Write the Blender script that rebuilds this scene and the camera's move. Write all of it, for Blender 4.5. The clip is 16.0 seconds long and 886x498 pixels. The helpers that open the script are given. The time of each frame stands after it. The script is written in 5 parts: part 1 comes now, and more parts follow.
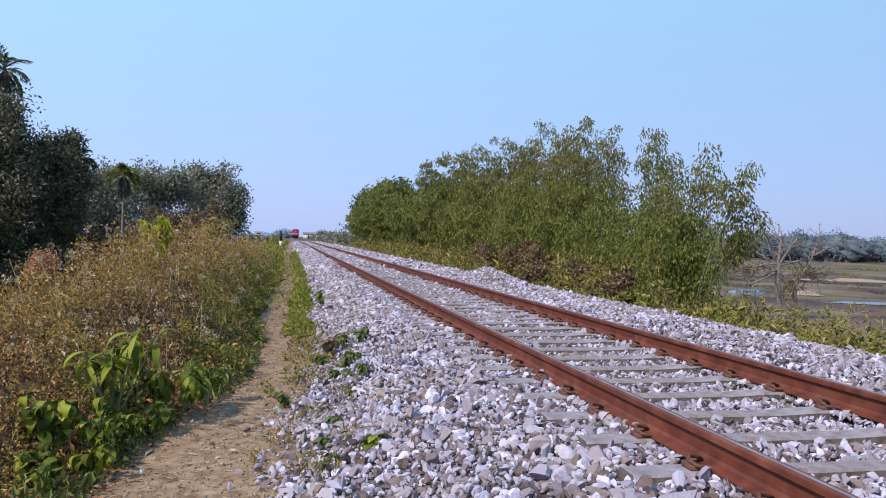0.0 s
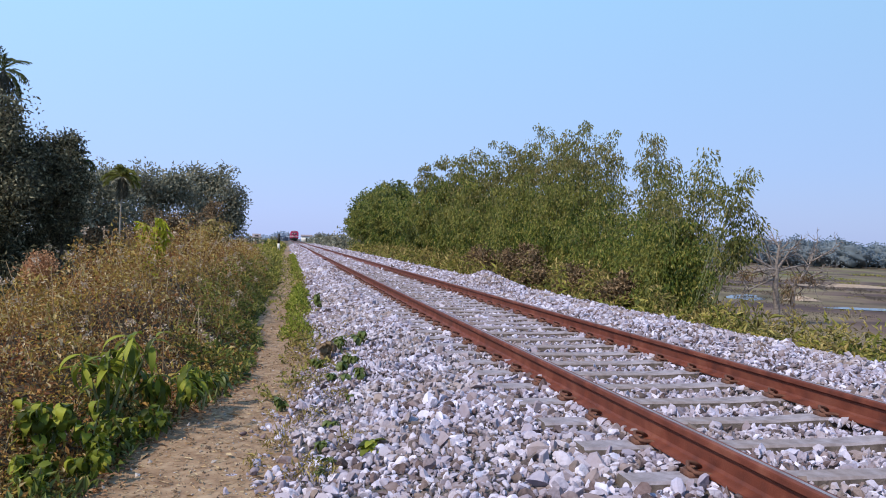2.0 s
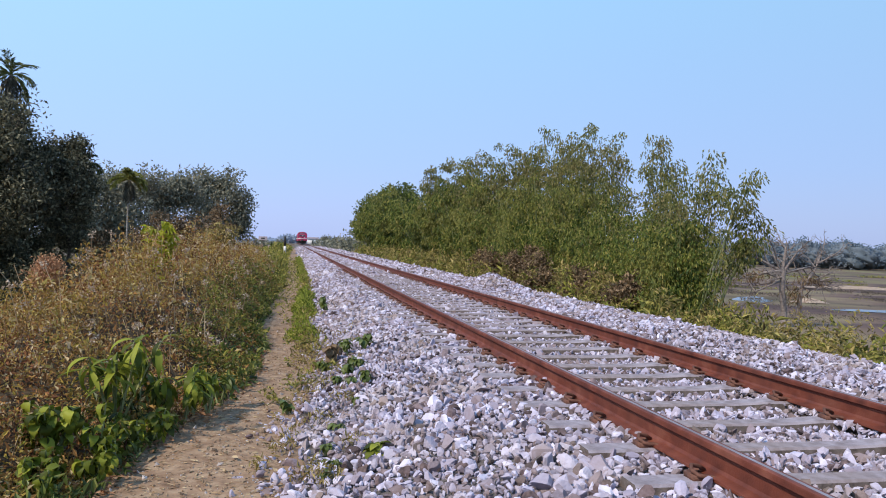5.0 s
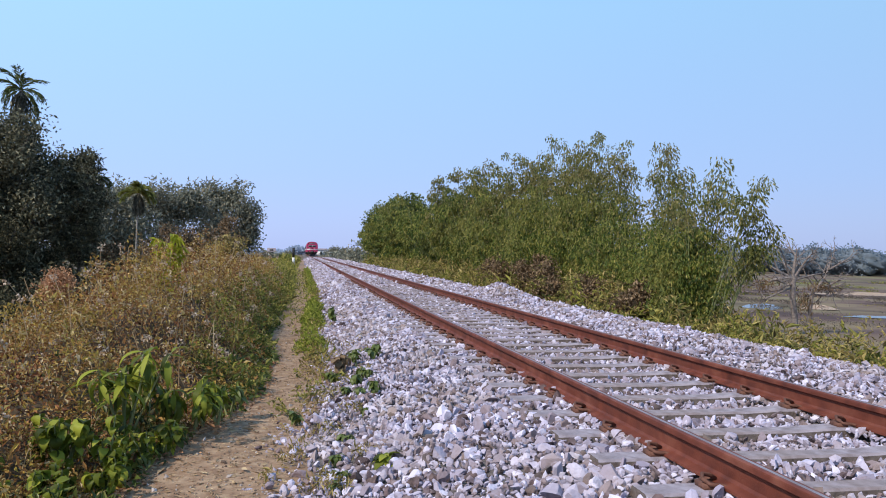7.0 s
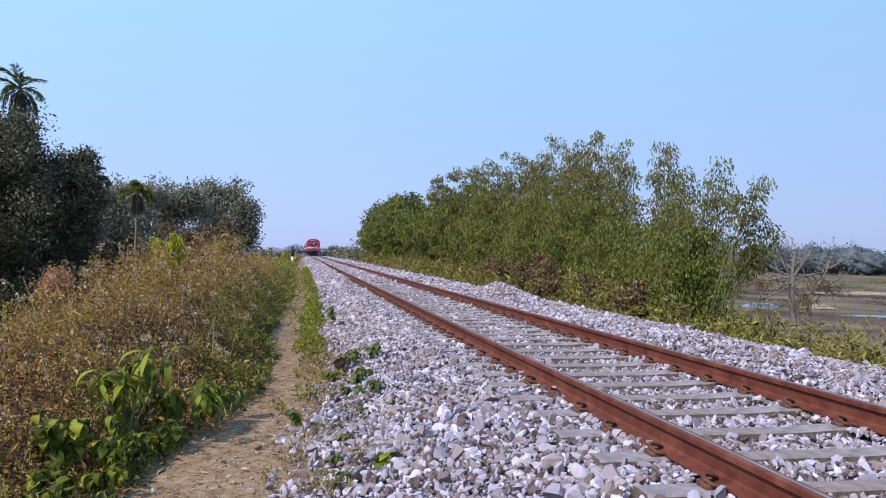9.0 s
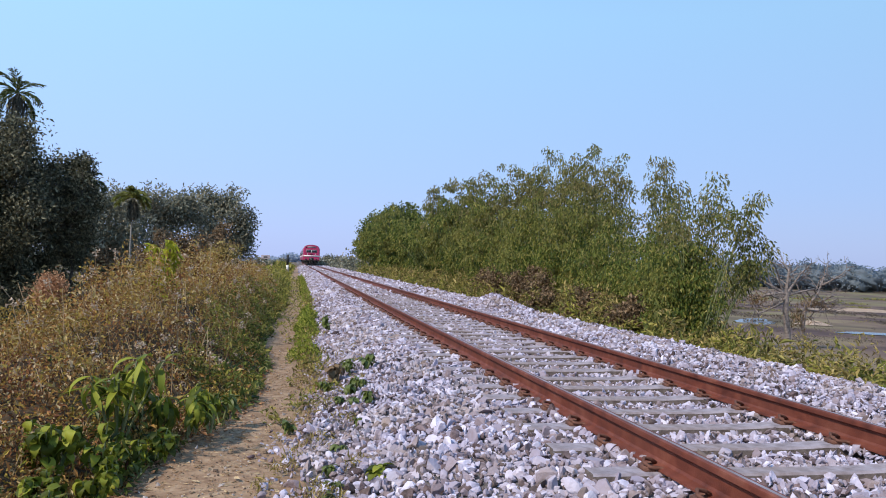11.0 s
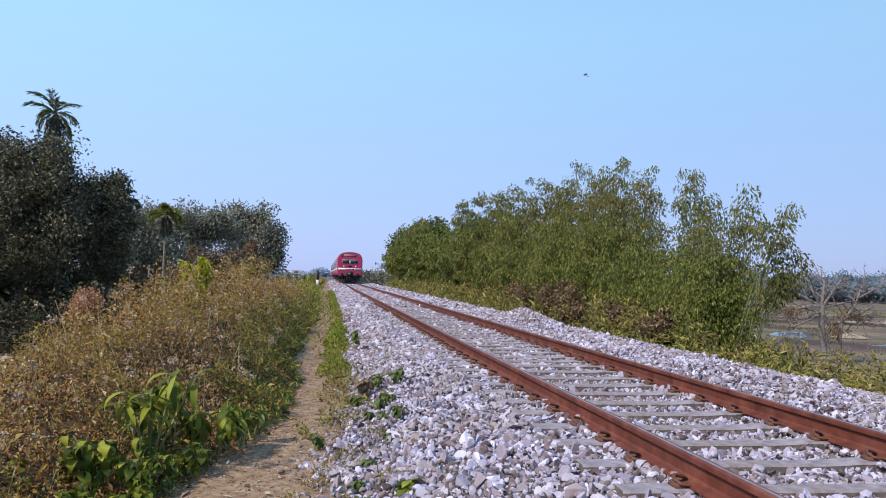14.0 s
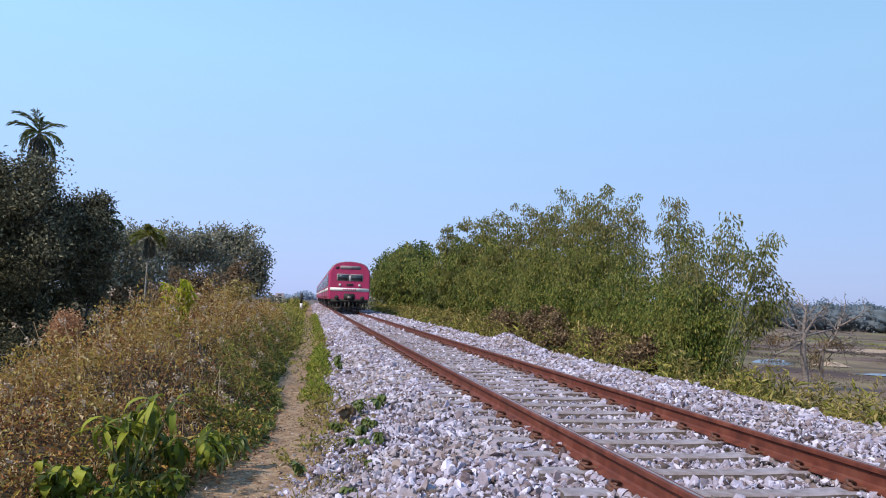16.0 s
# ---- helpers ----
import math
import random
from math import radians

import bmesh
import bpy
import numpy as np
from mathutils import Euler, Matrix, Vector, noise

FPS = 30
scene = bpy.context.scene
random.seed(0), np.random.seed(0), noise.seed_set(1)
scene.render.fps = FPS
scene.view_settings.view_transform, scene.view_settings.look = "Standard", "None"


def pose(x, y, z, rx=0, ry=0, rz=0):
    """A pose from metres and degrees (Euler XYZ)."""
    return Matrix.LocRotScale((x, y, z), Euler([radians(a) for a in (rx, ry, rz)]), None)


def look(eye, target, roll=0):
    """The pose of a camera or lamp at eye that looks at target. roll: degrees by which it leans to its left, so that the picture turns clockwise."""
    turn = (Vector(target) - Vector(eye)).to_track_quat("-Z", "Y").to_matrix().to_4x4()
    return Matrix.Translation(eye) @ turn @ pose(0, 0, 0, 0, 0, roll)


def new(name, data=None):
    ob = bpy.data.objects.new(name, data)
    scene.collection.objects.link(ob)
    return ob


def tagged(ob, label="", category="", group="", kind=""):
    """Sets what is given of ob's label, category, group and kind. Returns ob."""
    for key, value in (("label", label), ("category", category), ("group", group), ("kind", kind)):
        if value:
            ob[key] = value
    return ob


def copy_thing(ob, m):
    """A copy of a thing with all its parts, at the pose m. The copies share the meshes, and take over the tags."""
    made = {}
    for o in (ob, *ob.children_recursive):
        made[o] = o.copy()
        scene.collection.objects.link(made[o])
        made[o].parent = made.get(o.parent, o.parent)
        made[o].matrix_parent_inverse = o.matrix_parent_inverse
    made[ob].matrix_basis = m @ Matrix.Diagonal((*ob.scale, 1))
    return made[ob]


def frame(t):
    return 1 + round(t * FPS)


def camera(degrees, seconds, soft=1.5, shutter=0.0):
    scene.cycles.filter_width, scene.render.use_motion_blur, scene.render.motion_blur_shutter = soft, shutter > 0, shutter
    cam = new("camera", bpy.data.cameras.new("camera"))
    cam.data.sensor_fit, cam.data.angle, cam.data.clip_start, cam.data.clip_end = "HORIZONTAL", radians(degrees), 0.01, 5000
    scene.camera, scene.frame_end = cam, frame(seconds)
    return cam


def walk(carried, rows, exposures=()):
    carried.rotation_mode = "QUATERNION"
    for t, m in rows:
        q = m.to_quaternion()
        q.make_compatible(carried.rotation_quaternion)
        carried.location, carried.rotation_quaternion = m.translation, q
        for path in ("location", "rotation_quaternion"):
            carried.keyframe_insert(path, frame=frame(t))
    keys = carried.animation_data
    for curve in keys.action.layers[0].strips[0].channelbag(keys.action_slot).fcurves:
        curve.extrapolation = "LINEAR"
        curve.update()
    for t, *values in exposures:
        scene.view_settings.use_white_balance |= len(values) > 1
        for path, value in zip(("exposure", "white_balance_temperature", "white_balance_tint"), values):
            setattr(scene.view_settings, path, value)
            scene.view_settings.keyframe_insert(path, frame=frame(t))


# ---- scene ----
cam = camera(59.0, 16.0, 1.0)
walk(cam, [
    (0.0, pose(0.020, 0.000, 0.968, 89.29, -1.41, -11.18)),
    (0.5, pose(0.022, 0.009, 0.974, 89.60, -1.57, -10.99)),
    (1.0, pose(0.017, 0.016, 0.973, 89.38, -1.70, -11.20)),
    (1.5, pose(0.021, 0.015, 0.975, 89.57, -1.95, -11.13)),
    (2.0, pose(0.021, 0.020, 0.974, 89.54, -1.74, -11.32)),
    (2.5, pose(0.029, 0.018, 0.975, 89.38, -1.51, -11.24)),
    (3.0, pose(0.033, 0.020, 0.976, 89.42, -1.26, -10.84)),
    (3.5, pose(0.031, 0.022, 0.978, 89.61, -1.67, -11.17)),
    (4.0, pose(0.026, 0.015, 0.980, 89.61, -1.97, -11.16)),
    (6.5, pose(0.027, -0.023, 0.983, 90.22, -1.01, -10.37)),
    (7.0, pose(0.032, -0.008, 0.981, 90.41, -1.10, -10.28)),
    (7.5, pose(0.031, -0.002, 0.979, 90.15, -0.79, -10.01)),
    (8.0, pose(0.027, 0.005, 0.983, 90.27, -0.87, -10.10)),
    (8.5, pose(0.027, 0.001, 0.983, 90.31, -0.90, -10.02)),
    (9.0, pose(0.024, 0.009, 0.982, 90.35, -1.12, -10.35)),
    (11.5, pose(0.013, -0.008, 0.990, 91.21, -2.04, -10.69)),
    (12.0, pose(0.014, -0.023, 0.989, 91.16, -2.02, -10.73)),
    (12.5, pose(0.018, -0.027, 0.992, 91.40, -1.81, -9.55)),
    (13.0, pose(0.017, -0.025, 0.995, 91.65, -1.83, -9.70)),
    (13.5, pose(0.015, -0.027, 0.995, 92.17, -2.04, -9.64)),
    (14.0, pose(0.020, -0.030, 1.001, 92.09, -1.67, -8.56)),
    (14.5, pose(0.021, -0.023, 1.000, 92.35, -1.51, -8.85)),
    (15.0, pose(0.017, -0.042, 1.005, 93.06, -1.94, -8.84)),
    (15.5, pose(0.024, -0.038, 1.007, 93.69, -1.84, -9.39)),
    (16.0, pose(0.029, -0.037, 1.012, 93.91, -2.22, -9.70)),
])

# ---- world, sun, exposure ----
SUN_EL, SUN_AZ = 45.0, -121.0     # azimuth from the track's direction, clockwise
world = bpy.data.worlds.new("sky_world")
scene.world = world
world.use_nodes = True
wn, wl = world.node_tree.nodes, world.node_tree.links
sky = wn.new("ShaderNodeTexSky")
sky.sky_type, sky.sun_disc = 'NISHITA', False
sky.sun_elevation, sky.sun_rotation = radians(SUN_EL), radians(SUN_AZ)
sky.air_density, sky.dust_density, sky.ozone_density = 1.0, 1.2, 1.5
wco, wsep, wramp = wn.new("ShaderNodeTexCoord"), wn.new("ShaderNodeSeparateXYZ"), wn.new("ShaderNodeValToRGB")
wl.new(wco.outputs["Generated"], wsep.inputs[0])
wl.new(wsep.outputs["Z"], wramp.inputs["Fac"])
for k, (p, c) in enumerate(((0.0, (0.43, 0.53, 0.89)), (0.1, (0.39, 0.57, 0.97)), (0.3, (0.37, 0.65, 1.0)), (0.7, (0.26, 0.5, 0.9)))):
    if k > 1:
        wramp.color_ramp.elements.new(p)
    wramp.color_ramp.elements[k].position, wramp.color_ramp.elements[k].color = p, (*c, 1)
haze = wn.new("ShaderNodeVectorMath")          # winter haze veils the clear sky
haze.operation = 'SCALE'
wl.new(wramp.outputs["Color"], haze.inputs[0])
bright = wn.new("ShaderNodeMath")              # the sky is brighter on the sun's side
bright.operation = 'MULTIPLY_ADD'
bright.inputs[1].default_value, bright.inputs[2].default_value = -2.2, 9.9
wl.new(wsep.outputs["X"], bright.inputs[0])
wl.new(bright.outputs[0], haze.inputs["Scale"])
wmix = wn.new("ShaderNodeMix")
wmix.data_type = 'RGBA'
wmix.inputs["Factor"].default_value = 0.85
wl.new(sky.outputs[0], wmix.inputs["A"])
wl.new(haze.outputs[0], wmix.inputs["B"])
wl.new(wmix.outputs["Result"], wn["Background"].inputs[0])
wn["Background"].inputs[1].default_value = 0.12
sun = new("sun", bpy.data.lights.new("sun", 'SUN'))
sun.data.energy, sun.data.angle, sun.data.color = 4.1, radians(2.5), (1.0, 0.89, 0.76)
sx, sy, sz = math.sin(radians(SUN_AZ)), math.cos(radians(SUN_AZ)), math.tan(radians(SUN_EL))
sun.matrix_world = look((sx * 50, sy * 50, sz * 50), (0, 0, 0))
scene.view_settings.exposure = 0.0

# ---- plan: z = 0 is the top of the rails, the track runs along +y ----
RAIL_L, RAIL_R = 2.209, 3.949
MID = (RAIL_L + RAIL_R) / 2
SLEEPER_Y, SLEEPER_STEP = 3.686, 0.6306
rng = np.random.default_rng(7)


def reseed(x, y):
    """Own chance for each tree and clump, so that none changes with its neighbours."""
    global rng
    rng = np.random.default_rng(int(abs(x) * 97 + abs(y) * 1009))


def smooth(a, b, v):
    u = np.clip((np.asarray(v, float) - a) / (b - a), 0, 1)
    return u * u * (3 - 2 * u)


def wave(x, y, s, seed=0.0):
    """Cheap rolling noise, about -1 to 1, over a length s."""
    x, y = np.asarray(x, float) / s, np.asarray(y, float) / s
    return (np.sin(1.7 * x + 2.3 * y + seed) + np.sin(-2.9 * x + 1.3 * y + 2.1 * seed + 1)
            + np.sin(4.1 * x + 3.7 * y + 0.7 * seed + 2) * 0.6 + np.sin(0.9 * x - 5.3 * y + seed + 4) * 0.6) / 3.2


def ground_z(x, y):
    x, y = np.asarray(x, float), np.asarray(y, float)
    z = -0.58 + 0.0 * x
    z = z - 1.9 * smooth(-3.2, -8.5, x) - 0.4 * smooth(-12, -40, x)
    z = z - 0.45 * smooth(6.6, 8.5, x) - 2.2 * smooth(8.5, 15.0, x)
    z = z + 0.05 * wave(x, y, 1.7) * (1 - smooth(0.0, 0.4, x) * (1 - smooth(6.4, 6.7, x)))
    z = z + 0.12 * wave(x, y, 6.0, 3) * (smooth(-2, -6, x) + smooth(9, 14, x))
    return z


def toe_left(y):
    y = np.asarray(y, float)
    return -0.05 + 0.5 * smooth(4.6, 12, y) + 0.3 * smooth(12, 30, y) + 0.08 * wave(0, y, 1.9)


def ballast_z(x, y):
    """The top of the stones' bed."""
    x, y = np.asarray(x, float), np.asarray(y, float)
    toe_l, toe_r = toe_left(y), 6.75 + 0.1 * wave(0, y, 2.3, 5)
    z = -0.215 - 0.4 * smooth(1.75, toe_l - 0.35, x) - 0.45 * smooth(6.05, toe_r + 0.25, x) + 0.06 * smooth(4.7, 5.3, x)
    z = z - 0.02 * (np.abs(x - MID) < 0.8)
    pile = 0.33 * np.exp(-((x - 5.6) / 0.45) ** 2 - ((y - 21.5) / 1.7) ** 2)
    return z + 0.025 * wave(x, y, 0.55, 2) * (smooth(1.6, 1.2, x) + smooth(4.6, 5.0, x)) + pile


# ---- materials ----
def material(name, stops, scale=8.0, detail=6.0, rough=0.8, metal=0.0, bump=0.0, bump_scale=60.0, island=False, patch=0.0,
             patch_scale=0.6, patch_colour=(0.1, 0.1, 0.1), translucent=0.0, each=False, spec=0.3):
    """Procedural surface: a ramp of colours over noise (or per leaf / per piece), large patches, fine relief."""
    m = bpy.data.materials.new(name)
    m.use_nodes = True
    n, l = m.node_tree.nodes, m.node_tree.links
    bsdf = n["Principled BSDF"]
    bsdf.inputs["Roughness"].default_value = rough
    bsdf.inputs["Metallic"].default_value = metal
    bsdf.inputs["Specular IOR Level"].default_value = spec
    co = n.new("ShaderNodeTexCoord")
    ramp = n.new("ShaderNodeValToRGB")
    e = ramp.color_ramp.elements
    while len(e) < len(stops):
        e.new(0.5)
    for k, (p, c) in enumerate(stops):
        e[k].position, e[k].color = p, (*c, 1)
    tex = n.new("ShaderNodeTexNoise")
    tex.inputs["Scale"].default_value, tex.inputs["Detail"].default_value = scale, detail
    l.new(co.outputs["Object"], tex.inputs["Vector"])
    if island or each:
        geo = n.new("ShaderNodeNewGeometry" if island else "ShaderNodeObjectInfo")
        add = n.new("ShaderNodeMath")
        add.operation = 'MULTIPLY_ADD'
        l.new(tex.outputs["Fac"], add.inputs[0])
        add.inputs[1].default_value = 0.35
        sub = n.new("ShaderNodeMath")
        sub.operation = 'SUBTRACT'
        l.new(geo.outputs["Random Per Island" if island else "Random"], sub.inputs[0])
        sub.inputs[1].default_value = 0.175
        l.new(sub.outputs[0], add.inputs[2])
        l.new(add.outputs[0], ramp.inputs["Fac"])
    else:
        l.new(tex.outputs["Fac"], ramp.inputs["Fac"])
    colour = ramp.outputs["Color"]
    if patch:
        big = n.new("ShaderNodeTexNoise")
        big.inputs["Scale"].default_value, big.inputs["Detail"].default_value = patch_scale, 3
        l.new(co.outputs["Object"], big.inputs["Vector"])
        lim = n.new("ShaderNodeMapRange")
        lim.inputs["From Min"].default_value, lim.inputs["From Max"].default_value = 0.45, 0.68
        lim.inputs["To Max"].default_value = patch
        l.new(big.outputs["Fac"], lim.inputs["Value"])
        mix = n.new("ShaderNodeMix")
        mix.data_type = 'RGBA'
        l.new(lim.outputs["Result"], mix.inputs["Factor"])
        l.new(colour, mix.inputs["A"])
        mix.inputs["B"].default_value = (*patch_colour, 1)
        colour = mix.outputs["Result"]
    l.new(colour, bsdf.inputs["Base Color"])
    if bump:
        fine = n.new("ShaderNodeTexNoise")
        fine.inputs["Scale"].default_value, fine.inputs["Detail"].default_value = bump_scale, 5
        l.new(co.outputs["Object"], fine.inputs["Vector"])
        bn = n.new("ShaderNodeBump")
        bn.inputs["Strength"].default_value, bn.inputs["Distance"].default_value = bump, 0.02
        l.new(fine.outputs["Fac"], bn.inputs["Height"])
        l.new(bn.outputs["Normal"], bsdf.inputs["Normal"])
    if translucent:
        tr = n.new("ShaderNodeBsdfTranslucent")
        l.new(colour, tr.inputs["Color"])
        ms = n.new("ShaderNodeMixShader")
        ms.inputs["Fac"].default_value = translucent
        l.new(bsdf.outputs[0], ms.inputs[1])
        l.new(tr.outputs[0], ms.inputs[2])
        l.new(ms.outputs[0], n["Material Output"].inputs["Surface"])
    return m


M_EARTH = material("dry_earth", [(0.3, (0.185, 0.105, 0.062)), (0.5, (0.3, 0.19, 0.115)), (0.7, (0.4, 0.275, 0.175))], scale=9, detail=10, rough=0.95,
                   bump=0.35, bump_scale=38, patch=0.55, patch_scale=1.3, patch_colour=(0.23, 0.14, 0.078))
M_SAND = material("pale_sand", [(0.3, (0.26, 0.18, 0.13)), (0.7, (0.38, 0.3, 0.23))], scale=4, detail=8, rough=0.95, bump=0.4, bump_scale=12)
# dark leaf mould, deepened further to paint in shade between the weeds
M_SOIL = material("leaf_mould_shaded", [(0.3, (0.038, 0.024, 0.014)), (0.7, (0.11, 0.075, 0.04))], scale=12, detail=8, rough=1.0, bump=0.8, bump_scale=30)
M_FIELD = material("valley_field", [(0.38, (0.065, 0.038, 0.032)), (0.5, (0.13, 0.08, 0.062)), (0.62, (0.2, 0.15, 0.085))], scale=0.12, detail=8, rough=0.95,
                   bump=0.4, bump_scale=4, patch=0.6, patch_scale=0.035, patch_colour=(0.16, 0.155, 0.055))
STONE_STOPS = [(0.0, (0.06, 0.04, 0.04)), (0.08, (0.15, 0.1, 0.1)), (0.2, (0.25, 0.19, 0.2)), (0.5, (0.345, 0.3, 0.375)), (0.78, (0.49, 0.445, 0.545)), (1.0, (0.69, 0.64, 0.755))]
M_STONE = material("ballast_stone", STONE_STOPS, scale=22, rough=0.75, bump=0.35, bump_scale=70, island=True, patch=0.45, patch_scale=1.6, patch_colour=(0.36, 0.28, 0.22))
M_STONE_ONE = material("ballast_stone_single", STONE_STOPS, scale=22, rough=0.75, bump=0.35, bump_scale=70, each=True)
M_STONE_GRIT = material("path_grit", [(0.0, (0.12, 0.08, 0.055)), (0.6, (0.26, 0.19, 0.14)), (1.0, (0.45, 0.4, 0.38))], scale=20, rough=0.9, island=True)
# bed kept dark: the shade between stones is put into its colour
M_BED = material("ballast_gap_shade", [(0.3, (0.06, 0.05, 0.047)), (0.7, (0.17, 0.145, 0.135))], scale=40, rough=0.95, bump=0.8, bump_scale=40)
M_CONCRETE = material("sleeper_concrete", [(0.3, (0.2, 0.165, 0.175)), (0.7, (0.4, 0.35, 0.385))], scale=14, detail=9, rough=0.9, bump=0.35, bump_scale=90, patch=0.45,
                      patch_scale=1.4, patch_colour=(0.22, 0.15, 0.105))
# sleeper sides: brown dust, plus their shade darkened into the colour
M_SIDE = material("sleeper_side_dust_shade", [(0.3, (0.085, 0.062, 0.052)), (0.7, (0.19, 0.15, 0.13))], scale=20, detail=8, rough=0.95, bump=0.4, bump_scale=80)
M_RUST = material("rail_rust", [(0.3, (0.085, 0.022, 0.013)), (0.52, (0.155, 0.04, 0.022)), (0.75, (0.22, 0.075, 0.045))], scale=7, detail=9, rough=0.6, bump=0.12, bump_scale=90,
                  patch=0.5, patch_scale=1.6, patch_colour=(0.115, 0.036, 0.022))
M_SHINE = material("rail_running_top", [(0.3, (0.24, 0.17, 0.155)), (0.7, (0.42, 0.36, 0.37))], scale=4, rough=0.45, metal=0.5, bump=0.05)
M_CLIP = material("clip_iron", [(0.3, (0.09, 0.04, 0.028)), (0.7, (0.2, 0.09, 0.06))], scale=30, rough=0.75, metal=0.2, bump=0.3)
M_DRY = material("dry_weeds", [(0.0, (0.06, 0.026, 0.013)), (0.28, (0.27, 0.108, 0.048)), (0.5, (0.46, 0.228, 0.086)), (0.75, (0.48, 0.35, 0.066)), (1.0, (0.74, 0.56, 0.36))],
                 scale=3, rough=0.8, island=True, patch=0.6, patch_scale=0.8, patch_colour=(0.39, 0.295, 0.06), translucent=0.3)
M_WITHER = material("withered_scrub", [(0.0, (0.1, 0.07, 0.03)), (0.5, (0.3, 0.235, 0.072)), (1.0, (0.54, 0.41, 0.16))], scale=3, rough=0.85, island=True, translucent=0.25)
M_GREENWEED = material("green_weeds", [(0.0, (0.07, 0.08, 0.018)), (0.35, (0.16, 0.18, 0.035)), (0.7, (0.36, 0.34, 0.06)), (1.0, (0.5, 0.41, 0.13))], scale=3, rough=0.7, island=True, patch=0.5, patch_scale=0.9, patch_colour=(0.24, 0.18, 0.075), translucent=0.3)
M_TUFT = material("fresh_weed", [(0.0, (0.08, 0.11, 0.015)), (0.5, (0.23, 0.28, 0.03)), (1.0, (0.45, 0.44, 0.09))], scale=3, rough=0.65, island=True, translucent=0.35)
M_STALK = material("dry_stalk", [(0.2, (0.24, 0.15, 0.08)), (0.8, (0.46, 0.34, 0.2))], scale=5, rough=0.85, island=True)
M_SEED = material("seed_head", [(0.2, (0.36, 0.255, 0.17)), (0.8, (0.6, 0.48, 0.37))], scale=5, rough=0.9, island=True, translucent=0.2)
M_BROAD = material("broad_leaf", [(0.0, (0.045, 0.058, 0.01)), (0.5, (0.16, 0.19, 0.022)), (1.0, (0.38, 0.39, 0.05))], scale=6, rough=0.55, each=True, translucent=0.35, spec=0.2)
M_SHRUB = material("shrub_leaf", [(0.0, (0.04, 0.06, 0.015)), (0.6, (0.12, 0.15, 0.03)), (1.0, (0.25, 0.26, 0.06))], scale=6, rough=0.5, island=True, translucent=0.28, spec=0.45)
M_YELLOW = material("yellow_leaf", [(0.0, (0.2, 0.22, 0.015)), (0.6, (0.42, 0.42, 0.03)), (1.0, (0.55, 0.5, 0.06))], scale=6, rough=0.5, island=True, translucent=0.4)
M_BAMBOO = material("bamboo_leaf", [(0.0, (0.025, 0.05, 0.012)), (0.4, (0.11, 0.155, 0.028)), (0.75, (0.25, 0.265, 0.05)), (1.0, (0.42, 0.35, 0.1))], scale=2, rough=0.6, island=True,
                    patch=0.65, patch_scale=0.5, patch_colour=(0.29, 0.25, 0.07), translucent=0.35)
# tip leaves olive-brown, and paler than the body: sunlit tops put into the colour
M_PLUME = material("bamboo_tip_leaf_lit", [(0.0, (0.06, 0.07, 0.025)), (0.4, (0.145, 0.17, 0.045)), (0.75, (0.26, 0.25, 0.065)), (1.0, (0.4, 0.32, 0.13))], scale=2, rough=0.6, island=True,
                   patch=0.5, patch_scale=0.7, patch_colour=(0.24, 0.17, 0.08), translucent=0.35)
M_CULM = material("bamboo_culm", [(0.2, (0.12, 0.15, 0.06)), (0.8, (0.26, 0.27, 0.12))], scale=5, rough=0.55, island=True)
M_DARKLEAF = material("dark_tree_leaf", [(0.0, (0.045, 0.046, 0.034)), (0.6, (0.125, 0.12, 0.07)), (1.0, (0.34, 0.31, 0.2))], scale=2, rough=0.7, island=True, translucent=0.18, spec=0.2)
# darker copy of the tree leaf: shade under the crowns put into the colour
M_THICKET_SHADE = material("thicket_leaf_shaded", [(0.0, (0.03, 0.03, 0.02)), (0.6, (0.08, 0.075, 0.04)), (1.0, (0.2, 0.17, 0.1))], scale=2, rough=0.8, island=True, translucent=0.1, spec=0.1)
# greyed and lightened leaves: the haze in front of them is painted in
M_GREYLEAF = material("hazed_tree_leaf", [(0.0, (0.13, 0.14, 0.11)), (0.6, (0.255, 0.26, 0.19)), (1.0, (0.43, 0.37, 0.25))], scale=2, rough=0.7, island=True, patch=0.6, patch_scale=0.3,
                      patch_colour=(0.15, 0.12, 0.07), translucent=0.2)
M_RUSTLEAF = material("withered_leaf", [(0.0, (0.28, 0.13, 0.065)), (1.0, (0.6, 0.35, 0.19))], scale=3, rough=0.8, island=True, translucent=0.2)
M_VINE = material("withered_vine_leaf", [(0.0, (0.07, 0.045, 0.025)), (0.5, (0.2, 0.13, 0.07)), (1.0, (0.4, 0.28, 0.17))], scale=3, rough=0.85, island=True, translucent=0.2)
M_PALM = material("palm_leaflet", [(0.0, (0.06, 0.075, 0.025)), (1.0, (0.17, 0.19, 0.06))], scale=3, rough=0.5, island=True, translucent=0.25)
# lighter copy of the palm leaflet: sunlight on the fronds put into the colour
M_PALMLIT = material("sunlit_palm_leaflet", [(0.0, (0.12, 0.13, 0.03)), (1.0, (0.32, 0.32, 0.08))], scale=3, rough=0.5, island=True, translucent=0.3)
M_PALMDRY = material("palm_dead_leaflet", [(0.0, (0.06, 0.055, 0.04)), (1.0, (0.13, 0.115, 0.075))], scale=3, rough=0.8, island=True)
M_BARK = material("tree_bark", [(0.3, (0.06, 0.05, 0.042)), (0.7, (0.16, 0.135, 0.11))], scale=9, rough=0.9, bump=0.6, bump_scale=25)
